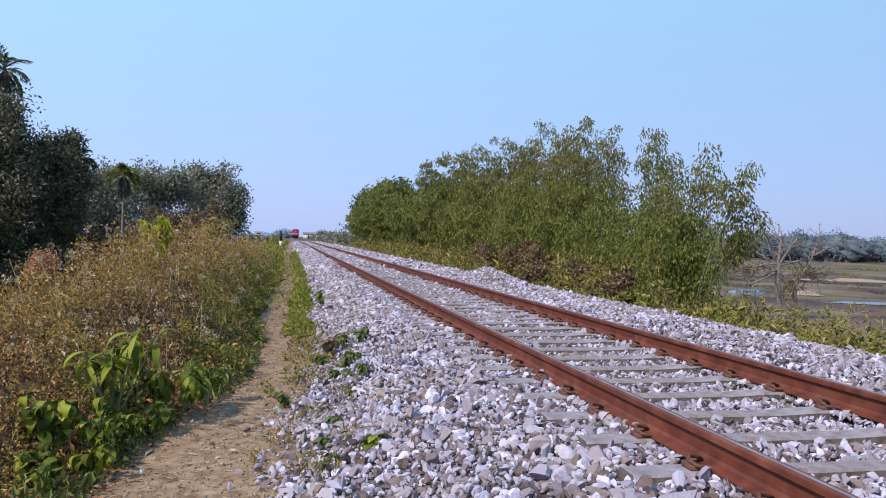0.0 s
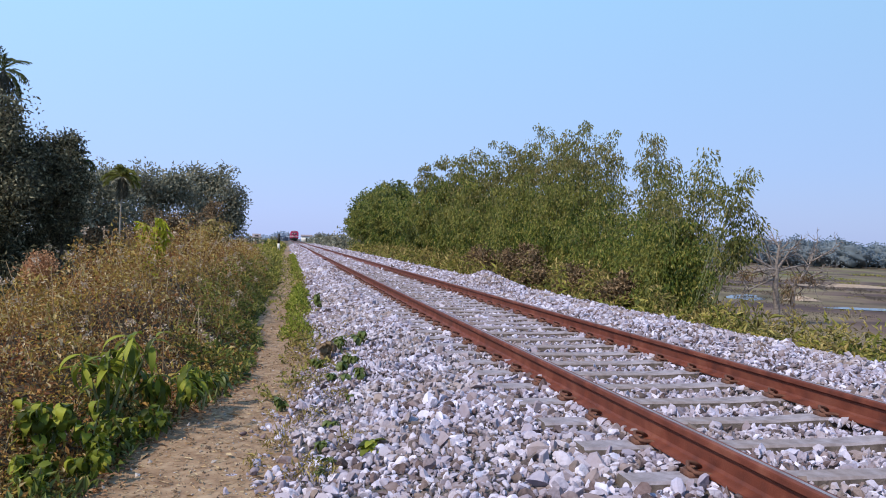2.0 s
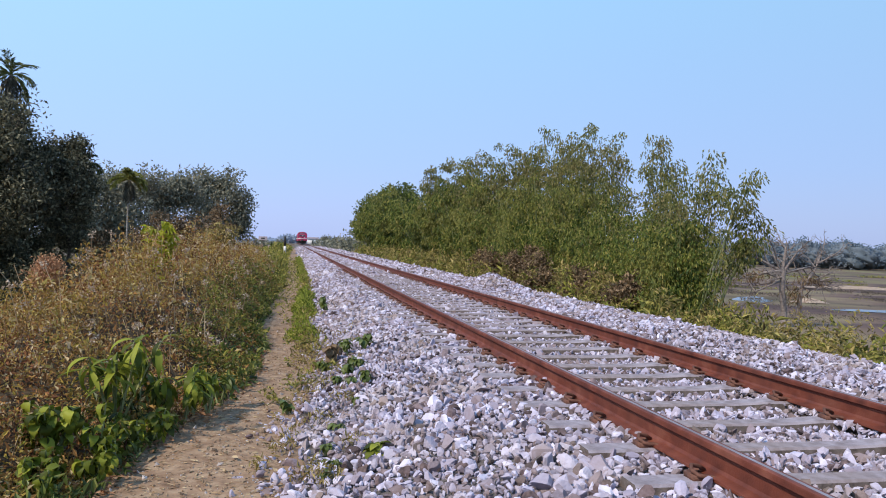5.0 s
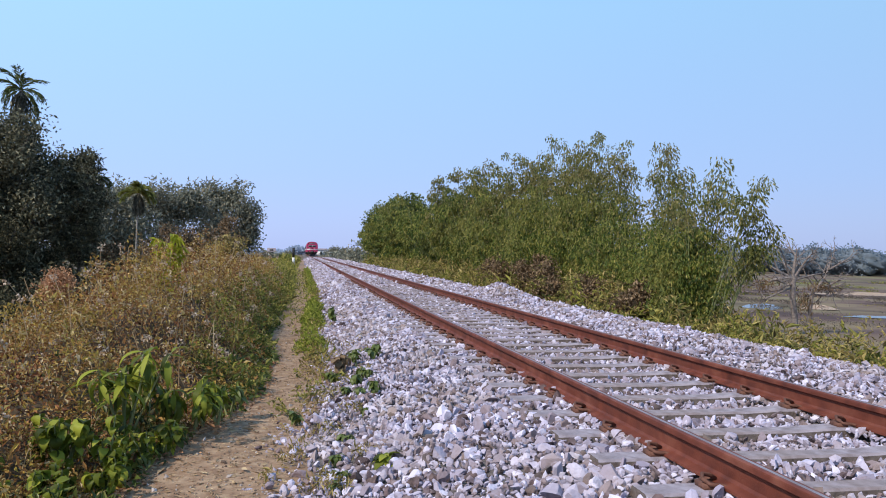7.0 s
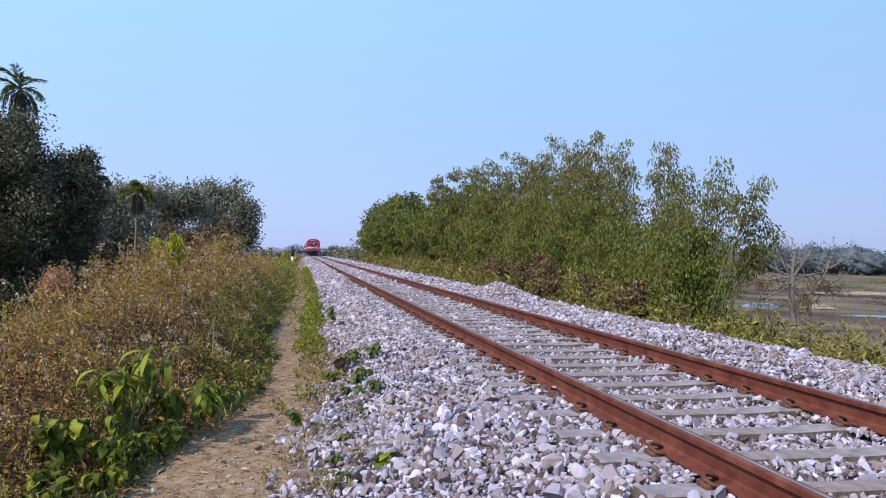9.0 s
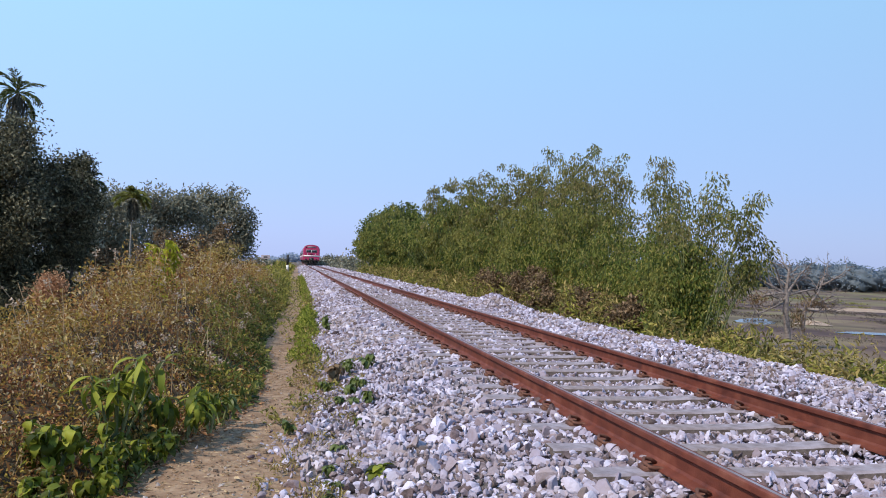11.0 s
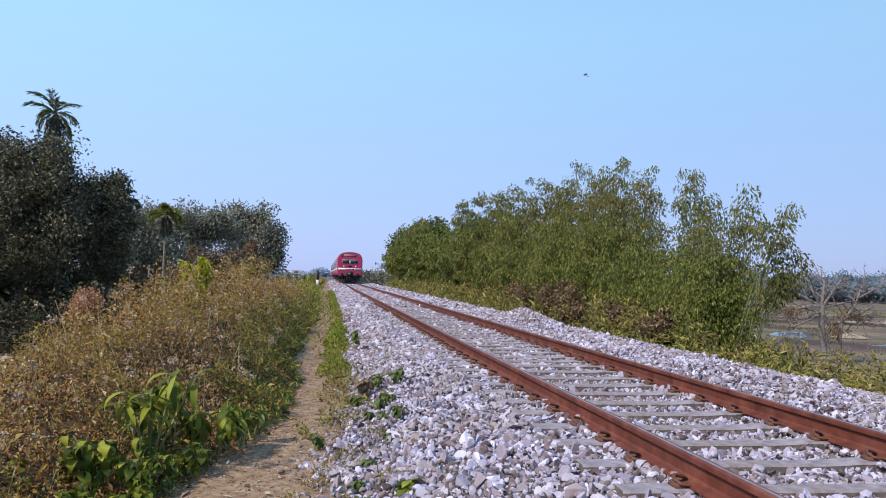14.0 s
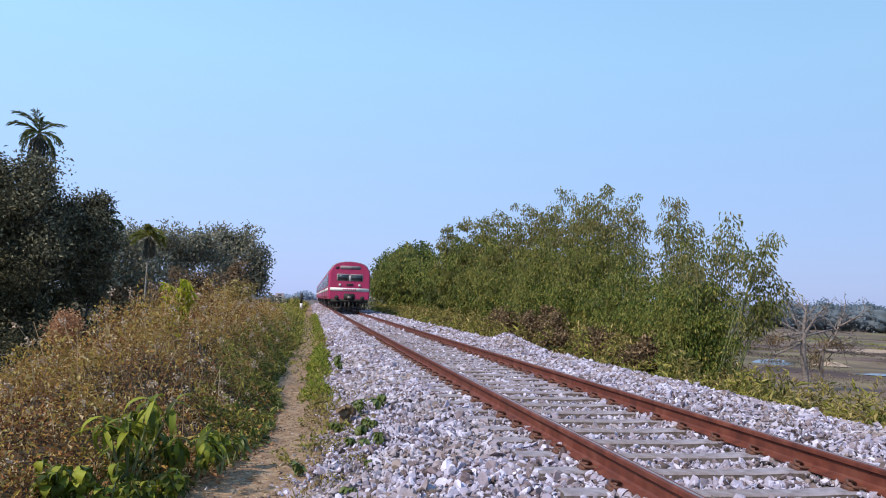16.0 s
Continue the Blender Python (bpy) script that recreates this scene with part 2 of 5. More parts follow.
M_PALEBARK = material("pale_bark", [(0.3, (0.18, 0.16, 0.14)), (0.7, (0.36, 0.33, 0.29))], scale=9, rough=0.9, bump=0.4, bump_scale=25)
M_DEADWOOD = material("dead_wood", [(0.3, (0.14, 0.11, 0.097)), (0.7, (0.32, 0.27, 0.245))], scale=9, rough=0.9, bump=0.5, bump_scale=30)
M_WATER = material("pond_water", [(0.3, (0.13, 0.145, 0.16)), (0.7, (0.18, 0.195, 0.21))], scale=0.5, rough=0.22, bump=0.0, spec=0.5)
# both far woods: distance haze is mixed into these blue-grey base colours
M_FARWOOD = material("far_wood_leaf_hazed", [(0.35, (0.19, 0.23, 0.26)), (0.65, (0.29, 0.335, 0.38))], scale=0.3, rough=1.0, translucent=0.5, spec=0.0)
M_FARHAZE = material("farthest_wood_leaf_hazed", [(0.3, (0.4, 0.45, 0.54)), (0.7, (0.46, 0.51, 0.6))], scale=0.02, rough=1.0, translucent=0.5, spec=0.0)
M_WHITE = material("white_paint", [(0.3, (0.62, 0.6, 0.57)), (0.7, (0.8, 0.79, 0.77))], scale=8, rough=0.7, patch=0.3, patch_scale=3, patch_colour=(0.45, 0.4, 0.34))
M_BLACK = material("black_paint", [(0.3, (0.018, 0.018, 0.018)), (0.7, (0.04, 0.038, 0.036))], scale=8, rough=0.7)
M_RED = material("train_red", [(0.3, (0.37, 0.022, 0.09)), (0.7, (0.45, 0.036, 0.115))], scale=2, rough=0.42, patch=0.3, patch_scale=0.8, patch_colour=(0.3, 0.03, 0.05), spec=0.5)
M_ROOF = material("train_roof", [(0.3, (0.2, 0.16, 0.17)), (0.7, (0.3, 0.25, 0.26))], scale=2, rough=0.75)
M_GLASS = material("dark_glass", [(0.3, (0.02, 0.024, 0.03)), (0.7, (0.035, 0.04, 0.05))], scale=2, rough=0.08, spec=0.8)
M_UNDER = material("underframe_grime", [(0.3, (0.018, 0.016, 0.015)), (0.7, (0.06, 0.05, 0.045))], scale=6, rough=0.85)
M_STEEL = material("wheel_steel", [(0.3, (0.12, 0.11, 0.1)), (0.7, (0.25, 0.22, 0.2))], scale=6, rough=0.5, metal=0.7)


# ---- mesh helpers ----
def link(name, me, mat, parent=None, label=""):
    ob = new(name, me)
    if mat:
        me.materials.append(mat)
    if parent:
        ob.parent = parent
    return tagged(ob, label=label)


def part(name, bm, mat, parent=None, label="", flat=False):
    me = bpy.data.meshes.new(name)
    bm.to_mesh(me)
    bm.free()
    me.shade_flat() if flat else me.shade_smooth()
    return link(name, me, mat, parent, label)


def mesh_of(name, verts, faces, smooth_faces=False):
    """A mesh out of arrays: verts (n, 3), faces (m, 3) or (m, 4)."""
    me = bpy.data.meshes.new(name)
    verts, faces = np.ascontiguousarray(verts, dtype=np.float32), np.ascontiguousarray(faces, dtype=np.int32)
    k = faces.shape[1]
    me.vertices.add(len(verts))
    me.vertices.foreach_set("co", verts.ravel())
    me.loops.add(faces.size)
    me.loops.foreach_set("vertex_index", faces.ravel())
    me.polygons.add(len(faces))
    me.polygons.foreach_set("loop_start", np.arange(0, faces.size, k, dtype=np.int32))
    me.polygons.foreach_set("loop_total", np.full(len(faces), k, dtype=np.int32))
    me.update(calc_edges=True)
    me.validate()
    me.shade_smooth() if smooth_faces else me.shade_flat()
    return me


def empty(name, at=(0, 0, 0), **tags):
    ob = new(name)
    ob.location = at
    return tagged(ob, **tags)


def box_bm(x0, x1, y0, y1, z0, z1, bevel=0.0, bm=None):
    bm = bm or bmesh.new()
    made = bmesh.ops.create_cube(bm, size=1.0, matrix=Matrix.LocRotScale(((x0 + x1) / 2, (y0 + y1) / 2, (z0 + z1) / 2), None, (x1 - x0, y1 - y0, z1 - z0)))
    if bevel:
        edges = {e for v in made["verts"] for e in v.link_edges}
        bmesh.ops.bevel(bm, geom=list(edges), offset=bevel, segments=2, affect='EDGES')
    return bm


def tube_arrays(path, radii, sides=6):
    """A tapered tube along a path: verts and quads."""
    path, radii = np.asarray(path, float), np.asarray(radii, float)
    tan = np.gradient(path, axis=0)
    tan /= np.linalg.norm(tan, axis=1)[:, None] + 1e-9
    ref = np.where(np.abs(tan[:, 2:3]) > 0.9, [[1.0, 0, 0]], [[0, 0, 1.0]])
    u = np.cross(tan, ref)
    u /= np.linalg.norm(u, axis=1)[:, None] + 1e-9
    w = np.cross(tan, u)
    a = np.arange(sides) * 2 * np.pi / sides
    v = path[:, None] + radii[:, None, None] * (np.cos(a)[None, :, None] * u[:, None] + np.sin(a)[None, :, None] * w[:, None])
    n = len(path)
    i = np.arange(n - 1)[:, None] * sides
    j = np.arange(sides)[None]
    k = (j + 1) % sides
    f = np.stack([i + j, i + k, i + sides + k, i + sides + j], -1).reshape(-1, 4)
    return v.reshape(-1, 3), f


def joined(pieces):
    vs, fs, n = [], [], 0
    for v, f in pieces:
        vs.append(v)
        fs.append(f + n)
        n += len(v)
    return np.concatenate(vs), np.concatenate(fs)


def unit(v):
    return v / (np.linalg.norm(v, axis=-1, keepdims=True) + 1e-9)


def leaf_arrays(base, way, length, width, fold=0.25, droop=0.25):
    """Folded leaves, each of four corners: from base along way."""
    base, way = np.asarray(base, float), unit(np.asarray(way, float))
    n = len(base)
    length, width = np.broadcast_to(length, (n,))[:, None], np.broadcast_to(width, (n,))[:, None]
    side = unit(np.cross(way, unit(rng.normal(size=(n, 3)) * 0.6 + [0, 0, 1])))
    up = np.cross(side, way)
    mid = base + way * length * 0.45
    tip = base + way * length - up * length * droop
    v = np.stack([base, mid + side * width / 2 + up * width * fold, tip, mid - side * width / 2 + up * width * fold], 1).reshape(-1, 3)
    i = np.arange(n)[:, None] * 4
    f = np.concatenate([i + [0, 1, 2], i + [0, 2, 3]], 1).reshape(-1, 3)
    return v, f


def balls(n):
    d = unit(rng.normal(size=(n, 3)))
    return d * rng.random((n, 1)) ** (1 / 3)


# ---- ground, one sheet to the horizon ----
def path_edge(y):
    """Where the weeds on the path's other side begin."""
    return -1.14 + 0.74 * smooth(4.5, 9.6, y) - 0.12 * smooth(10, 15, y) + 0.2 * smooth(17, 28, y) + 0.07 * wave(0, y, 0.9, 4)


def left_top(x, y):
    edge = path_edge(y)
    rise = smooth(edge + 0.05, edge - 2.1 + 0.7 * smooth(6.5, 14, y), x) ** 0.8
    z = 0.86 - 1.15 * smooth(-1.6, -3.9, x) - 0.9 * smooth(-3.4, -6.5, x) - 0.35 * smooth(16, 30, y)
    h = (z - ground_z(x, y)) * (0.08 + 0.92 * rise) * (0.68 + 0.32 * smooth(5, 11, y))
    h = h * (1 + 0.2 * wave(x, y, 0.9, 6) + 0.33 * wave(x, y, 0.3, 2)) + 0.18 * rise * np.exp(-((x + 1.5) / 0.5) ** 2) * smooth(9, 12, y) * (0.6 + wave(x, y, 1.3, 3))
    return h * smooth(edge + 0.12, edge - 0.1, x) * smooth(-9.5, -8.0, x)


def build_ground():
    xs = np.concatenate([-np.geomspace(2500, 16, 22), np.arange(-15, 17, 0.25), np.geomspace(17.5, 2500, 26)])
    ys = np.concatenate([-np.geomspace(600, 13, 10), np.arange(-12, 45, 0.4), np.geomspace(46, 4000, 46)])
    gx, gy = np.meshgrid(xs, ys)
    bank = np.clip(left_top(gx, gy) * 0.6 - 0.05, 0, 1) * (1 - smooth(24, 42, gy))
    v = np.stack([gx, gy, ground_z(gx, gy) + bank], -1).reshape(-1, 3)
    w, h = len(xs), len(ys)
    i = (np.arange(h - 1)[:, None] * w + np.arange(w - 1)[None]).reshape(-1, 1)
    me = mesh_of("ground", v, i + [[0, 1, w + 1, w]], True)
    me.materials.append(M_EARTH)
    me.materials.append(M_FIELD)
    me.materials.append(M_SOIL)
    cx = v[(i + [[0, 1, w + 1, w]])].mean(1)
    me.polygons.foreach_set("material_index", np.where((cx[:, 0] > 11) | (cx[:, 0] < -12) | (cx[:, 1] > 150), 1, np.where((bank.ravel()[i[:, 0]] > 0.05) | (cx[:, 0] > 6.7), 2, 0)).astype(np.int32))
    ob = link("ground", me, None)
    tagged(ob, label="dry earth embankment with footpath, sloping to brown fields", category="ground", kind="structure")
    return ob


build_ground()


# ---- ballast ----
def build_bed():
    xs = np.linspace(-0.45, 7.1, 64)
    ys = np.concatenate([np.arange(-6, 40, 0.3), np.geomspace(40.5, 900, 60)])
    gx, gy = np.meshgrid(xs, ys)
    z = ballast_z(gx, gy) - 0.035
    v = np.stack([gx, gy, z + 0.015], -1).reshape(-1, 3)
    w, h = len(xs), len(ys)
    i = (np.arange(h - 1)[:, None] * w + np.arange(w - 1)[None]).reshape(-1, 1)
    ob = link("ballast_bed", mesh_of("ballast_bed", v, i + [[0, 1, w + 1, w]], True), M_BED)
    return tagged(ob, label="bed of pale grey crushed stone under the track", category="ballast", kind="structure")


bed = build_bed()


def stone_shapes(sub, count):
    """Rounded, lumpy pebbles of about unit diameter."""
    out = []
    for k in range(count):
        bm = bmesh.new()
        bmesh.ops.create_icosphere(bm, subdivisions=sub, radius=0.5)
        bm.verts.ensure_lookup_table()
        v = np.array([p.co[:] for p in bm.verts])
        f = np.array([[p.index for p in q.verts] for q in bm.faces])
        bm.free()
        for _ in range(8):          # knock facets off
            d = unit(rng.normal(size=3))
            cut = rng.uniform(0.11, 0.32)
            over = np.maximum(v @ d - cut, 0)
            v = v - over[:, None] * d
        v = v * rng.uniform(0.65, 1.5, 3) * [1.3, 1.1, 0.85]
        out.append((v, f))
    return out


def scatter_stones(shapes, at, size):
    n = len(at)
    pick = rng.integers(0, len(shapes), n)
    q = unit(rng.normal(size=(n, 4)))
    a, b, c, d = q.T
    rot = np.stack([1 - 2 * (c * c + d * d), 2 * (b * c - a * d), 2 * (b * d + a * c), 2 * (b * c + a * d), 1 - 2 * (b * b + d * d), 2 * (c * d - a * b),
                    2 * (b * d - a * c), 2 * (c * d + a * b), 1 - 2 * (b * b + c * c)], -1).reshape(n, 3, 3)
    vs, fs, total = [], [], 0
    for k, (v, f) in enumerate(shapes):
        sel = np.where(pick == k)[0]
        if not len(sel):
            continue
        p = np.einsum('nij,vj->nvi', rot[sel], v) * size[sel, None, None] + at[sel, None]
        vs.append(p.reshape(-1, 3))
        fs.append((f[None] + (np.arange(len(sel)) * len(v))[:, None, None] + total).reshape(-1, 3))
        total += p.shape[0] * p.shape[1]
    return np.concatenate(vs), np.concatenate(fs)


def stone_places(x0, x1, y0, y1, step):
    """A jittered grid of places on the bed, clear of rails and sleepers, thinning past the toes."""
    gx, gy = np.meshgrid(np.arange(x0, x1, step), np.arange(y0, y1, step))
    x = (gx + rng.uniform(-0.5, 0.5, gx.shape) * step).ravel()
    y = (gy + rng.uniform(-0.5, 0.5, gy.shape) * step).ravel()
    keep = np.ones(x.shape, bool)
    on_sleeper = (np.abs((y - SLEEPER_Y + SLEEPER_STEP / 2) % SLEEPER_STEP - SLEEPER_STEP / 2) < 0.085 + 0.02 * wave(x, y, 0.2)) & (np.abs(x - MID) < 1.36)
    buried = smooth(0.35, 0.75, wave(x, y, 0.5, 9)) * 0.12 + smooth(2.0, 1.75, x) * 0.4 + smooth(4.1, 4.5, x) * 0.9
    keep &= ~on_sleeper | (rng.random(x.shape) < buried * 0.75)
    dens = smooth(-0.32, 0.28, x - toe_left(y) + 0.2 * wave(x, y, 0.8, 1)) ** 1.5 * smooth(7.1, 6.6, x)
    keep &= rng.random(x.shape) < dens
    x, y = x[keep], y[keep]
    z = np.maximum(ballast_z(x, y), ground_z(x, y) + 0.0) + rng.normal(0, 0.012, len(x))
    low = (np.abs(x - MID) < 1.36) & (np.abs(x - MID) > 0)
    z = np.where(low, np.minimum(z, np.where(np.abs(x - MID) < 0.8, -0.217, -0.2)), z)
    off = np.minimum(np.abs(x - RAIL_L), np.abs(x - RAIL_R))
    z = np.where(off < 0.075, -0.203, np.where(off < 0.15, -0.19 + rng.normal(0, 0.006, len(x)), z))
    return np.stack([x, y, z], -1)


def chips(count):
    """Far stones: eight-sided chips."""
    f = np.array([[0, 2, 4], [2, 1, 4], [1, 3, 4], [3, 0, 4], [2, 0, 5], [1, 2, 5], [3, 1, 5], [0, 3, 5]])
    v = np.array([[1, 0, 0], [-1, 0, 0], [0, 1, 0], [0, -1, 0], [0, 0, 1], [0, 0, -1.0]]) * 0.55
    return [(v * rng.uniform(0.7, 1.2, 3) + rng.normal(0, 0.12, v.shape), f) for _ in range(count)]


def build_ballast():
    near, mid, small = stone_shapes(2, 16), stone_shapes(1, 12), chips(12)
    # single stones along the path's edge
    shared = []
    for k, (v, f) in enumerate(near):
        me = mesh_of("stone", v, f)
        me.materials.append(M_STONE_ONE)
        shared.append(me)
    spots = stone_places(-0.45, 0.75, 3.6, 6.6, 0.085)
    spots = spots[rng.permutation(len(spots))[:300]]
    for p in spots:
        st = new("stone", shared[rng.integers(0, len(shared))])
        s = 0.056 * rng.lognormal(0, 0.36)
        st.matrix_basis = Matrix.LocRotScale(p, Euler(rng.uniform(0, 6.28, 3)), (s, s, s))
        st.parent = bed
    rows = ((-5.8, 3.2, 0.09, small, 0.1), (3.2, 6.6, 0.0385, near, 0.05), (6.6, 10.5, 0.045, mid, 0.052), (10.5, 14.0, 0.045, small, 0.05), (14.0, 28.0, 0.055, small, 0.058), (28.0, 60.0, 0.085, small, 0.095), (60.0, 170.0, 0.16, small, 0.15))
    for y0, y1, step, shapes, size in rows:
        at = stone_places(-0.5, 6.0 if 0 < y0 < 6 else 7.1, y0, y1, step)
        if 0 < y0 < 4:
            clear = (at[:, 0] < 0.75) & (at[:, 1] > 3.6) & (at[:, 1] < 6.6) & (rng.random(len(at)) < 0.3)
            at = at[~clear]
        sz = size * rng.lognormal(0, 0.4, len(at)).clip(0.4, 2.3)
        if shapes is near:          # the fine shapes only on this side of the track
            aside = at[:, 0] > 2.3
            v, f = joined([scatter_stones(near, at[~aside], sz[~aside]), scatter_stones(mid, at[aside], sz[aside])])
        else:
            if y0 > 8:           # far chips lie well below the railheads
                inside = np.abs(at[:, 0] - MID) < 1.15
                at[:, 2] -= np.where(inside, 0.0 if y0 < 20 else 0.008 if y0 < 50 else 0.03, 0.0)
                clear = np.minimum(np.abs(at[:, 0] - RAIL_L), np.abs(at[:, 0] - RAIL_R)) > 0.13
                at, sz = at[clear], sz[clear]
            v, f = scatter_stones(shapes, at, sz)
        ob = link("crushed_stone", mesh_of("crushed_stone", v, f), M_STONE, bed, "pale grey and pinkish crushed stones")
        tagged(ob, kind="stuff")


build_ballast()


# ---- track ----
def rail_profile():
    half = [(0.0, 0.0), (0.011, -0.0003), (0.025, -0.001), (0.033, -0.006), (0.0345, -0.014), (0.034, -0.038), (0.012, -0.052), (0.0085, -0.07), (0.0085, -0.125), (0.018, -0.142),
            (0.071, -0.157), (0.072, -0.17), (0.0, -0.17)]
    return half + [(-x, z) for x, z in half[-2:0:-1]]


def build_track():
    track = empty("railway_track", label="rusty broad-gauge railway track on concrete sleepers in ballast", category="railway track", kind="structure")
    prof = np.array(rail_profile())
    ys = np.concatenate([np.arange(-6, 40, 2.0), np.geomspace(42, 900, 40)])
    k = len(prof)
    for x in (RAIL_L, RAIL_R):
        v = np.stack([np.tile(prof[:, 0], len(ys)) + x, np.repeat(ys, k), np.tile(prof[:, 1], len(ys))], -1)
        i = np.arange(len(ys) - 1)[:, None, None] * k
        j = np.arange(k)[None, :, None]
        j2 = (j + 1) % k
        f = np.concatenate([i + j, i + k + j, i + k + j2, i + j2], -1).reshape(-1, 4)
        me = mesh_of("rail", v, f)
        me.materials.append(M_RUST)
        me.materials.append(M_SHINE)
        col = np.tile(np.arange(k), len(ys) - 1)
        me.polygons.foreach_set("material_index", ((col == 0) | (col == k - 1)).astype(np.int32))
        link("rail", me, None, track, "rust-red steel rail with worn bright top")
    # one sleeper: waisted concrete block, with rail pads and spring clips
    bm = bmesh.new()
    stations = [(-1.37, 0.09, 0.0), (-1.0, 0.09, 0.0), (-0.62, 0.085, 0.0), (-0.35, 0.078, -0.012), (0.35, 0.078, -0.012), (0.62, 0.085, 0.0), (1.0, 0.09, 0.0), (1.37, 0.09, 0.0)]
    rings = []
    for x, half, dz in stations:
        top, low = -0.174 + dz, -0.38
        rings.append([bm.verts.new((x, y, z)) for y, z in ((-half - 0.04, low), (half + 0.04, low), (half, top - 0.014), (half - 0.014, top), (-half + 0.014, top), (-half, top - 0.014))])
    for a, b in zip(rings, rings[1:]):
        for q in range(6):
            bm.faces.new((a[q], a[(q + 1) % 6], b[(q + 1) % 6], b[q]))
    bm.faces.new(rings[0][::-1])
    bm.faces.new(rings[-1])
    bmesh.ops.recalc_face_normals(bm, faces=bm.faces)
    me = bpy.data.meshes.new("sleeper")
    bm.to_mesh(me)
    bm.free()
    me.shade_flat()
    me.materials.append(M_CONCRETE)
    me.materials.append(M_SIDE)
    # upright faces take the dusty, shade-darkened side colour
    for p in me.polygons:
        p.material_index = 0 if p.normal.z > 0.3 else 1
    # spring clip: a bent bar, its loop standing beside the rail's foot
    bend = [(0.0, -0.06, 0.012), (0.03, -0.05, 0.018), (0.075, -0.045, 0.022), (0.095, -0.015, 0.045), (0.08, 0.015, 0.06), (0.04, 0.025, 0.05), (0.01, 0.03, 0.03), (0.02, 0.055, 0.02),
            (0.06, 0.06, 0.016), (0.085, 0.05, 0.01)]
    cv, cf = tube_arrays(np.array(bend) * [1.15, 1.1, 1.0], np.full(len(bend), 0.0115), 7)
    bv = np.array([[x, y, z] for x in (0.045, 0.115) for y in (-0.05, 0.05) for z in (-0.012, 0.022)])
    bf = np.array([[0, 1, 3, 2], [4, 6, 7, 5], [0, 4, 5, 1], [2, 3, 7, 6], [1, 5, 7, 3], [0, 2, 6, 4]])
    cv, cf = joined([(cv, cf), (bv, bf)])
    clip_out = mesh_of("rail_clip", cv * [-1, 1, 1] + [-0.055, 0, -0.17], cf[:, ::-1], True)
    clip_in = mesh_of("rail_clip", cv + [0.055, 0, -0.17], cf, True)
    for c in (clip_out, clip_in):
        c.materials.append(M_CLIP)
    for k in range(-10, 290):
        y = SLEEPER_Y + k * SLEEPER_STEP
        s = new("sleeper", me)
        s.parent = track
        s.matrix_basis = pose(MID + rng.normal(0, 0.008), y, rng.normal(0, 0.004), 0, 0, rng.normal(0, 0.25))
        if -2 <= k < 46:
            for x in (RAIL_L, RAIL_R):
                for mesh in (clip_out, clip_in):
                    c = new("rail_clip", mesh)
                    c.parent = s
                    c.location = (x - MID, 0, 0)


build_track()


# ---- undergrowth ----
def leafy_heap(name, n, x0, x1, y0, y1, top, mat, size, depth=0.35, keep=None, label="", category="", slim=0.38, up=0.6, stones=False):
    """A ground cover of small leaves under a rolling top surface."""
    u = rng.random(n)
    y = y0 * (y1 / y0) ** u if y0 > 0 else y0 + (y1 - y0) * u          # denser near the start
    x = rng.uniform(x0, x1, n)
    g = np.maximum(ground_z(x, y), ballast_z(x, y)) if stones else ground_z(x, y)
    h = np.maximum(top(x, y), 0.02)
    ok = h > 0.04
    if keep is not None:
        ok &= keep(x, y)
    x, y, g, h = x[ok], y[ok], g[ok], h[ok]
    d = rng.random(len(x)) ** 1.6 * np.minimum(h, depth)
    base = np.stack([x, y, g + h - d], -1)
    way = rng.normal(size=(len(x), 3)) + [0, 0, up]
    ln = size * rng.lognormal(0, 0.35, len(x)) * (1 + np.maximum(y - max(y0, 4), 0) / 45)
    v, f = leaf_arrays(base, way, ln, ln * slim)
    ob = link(name, mesh_of(name, v, f), mat)
    return tagged(ob, label=label, category=category, kind="stuff")


def dry_mix(x, y):
    return wave(x, y, 1.6, 8) > -0.55


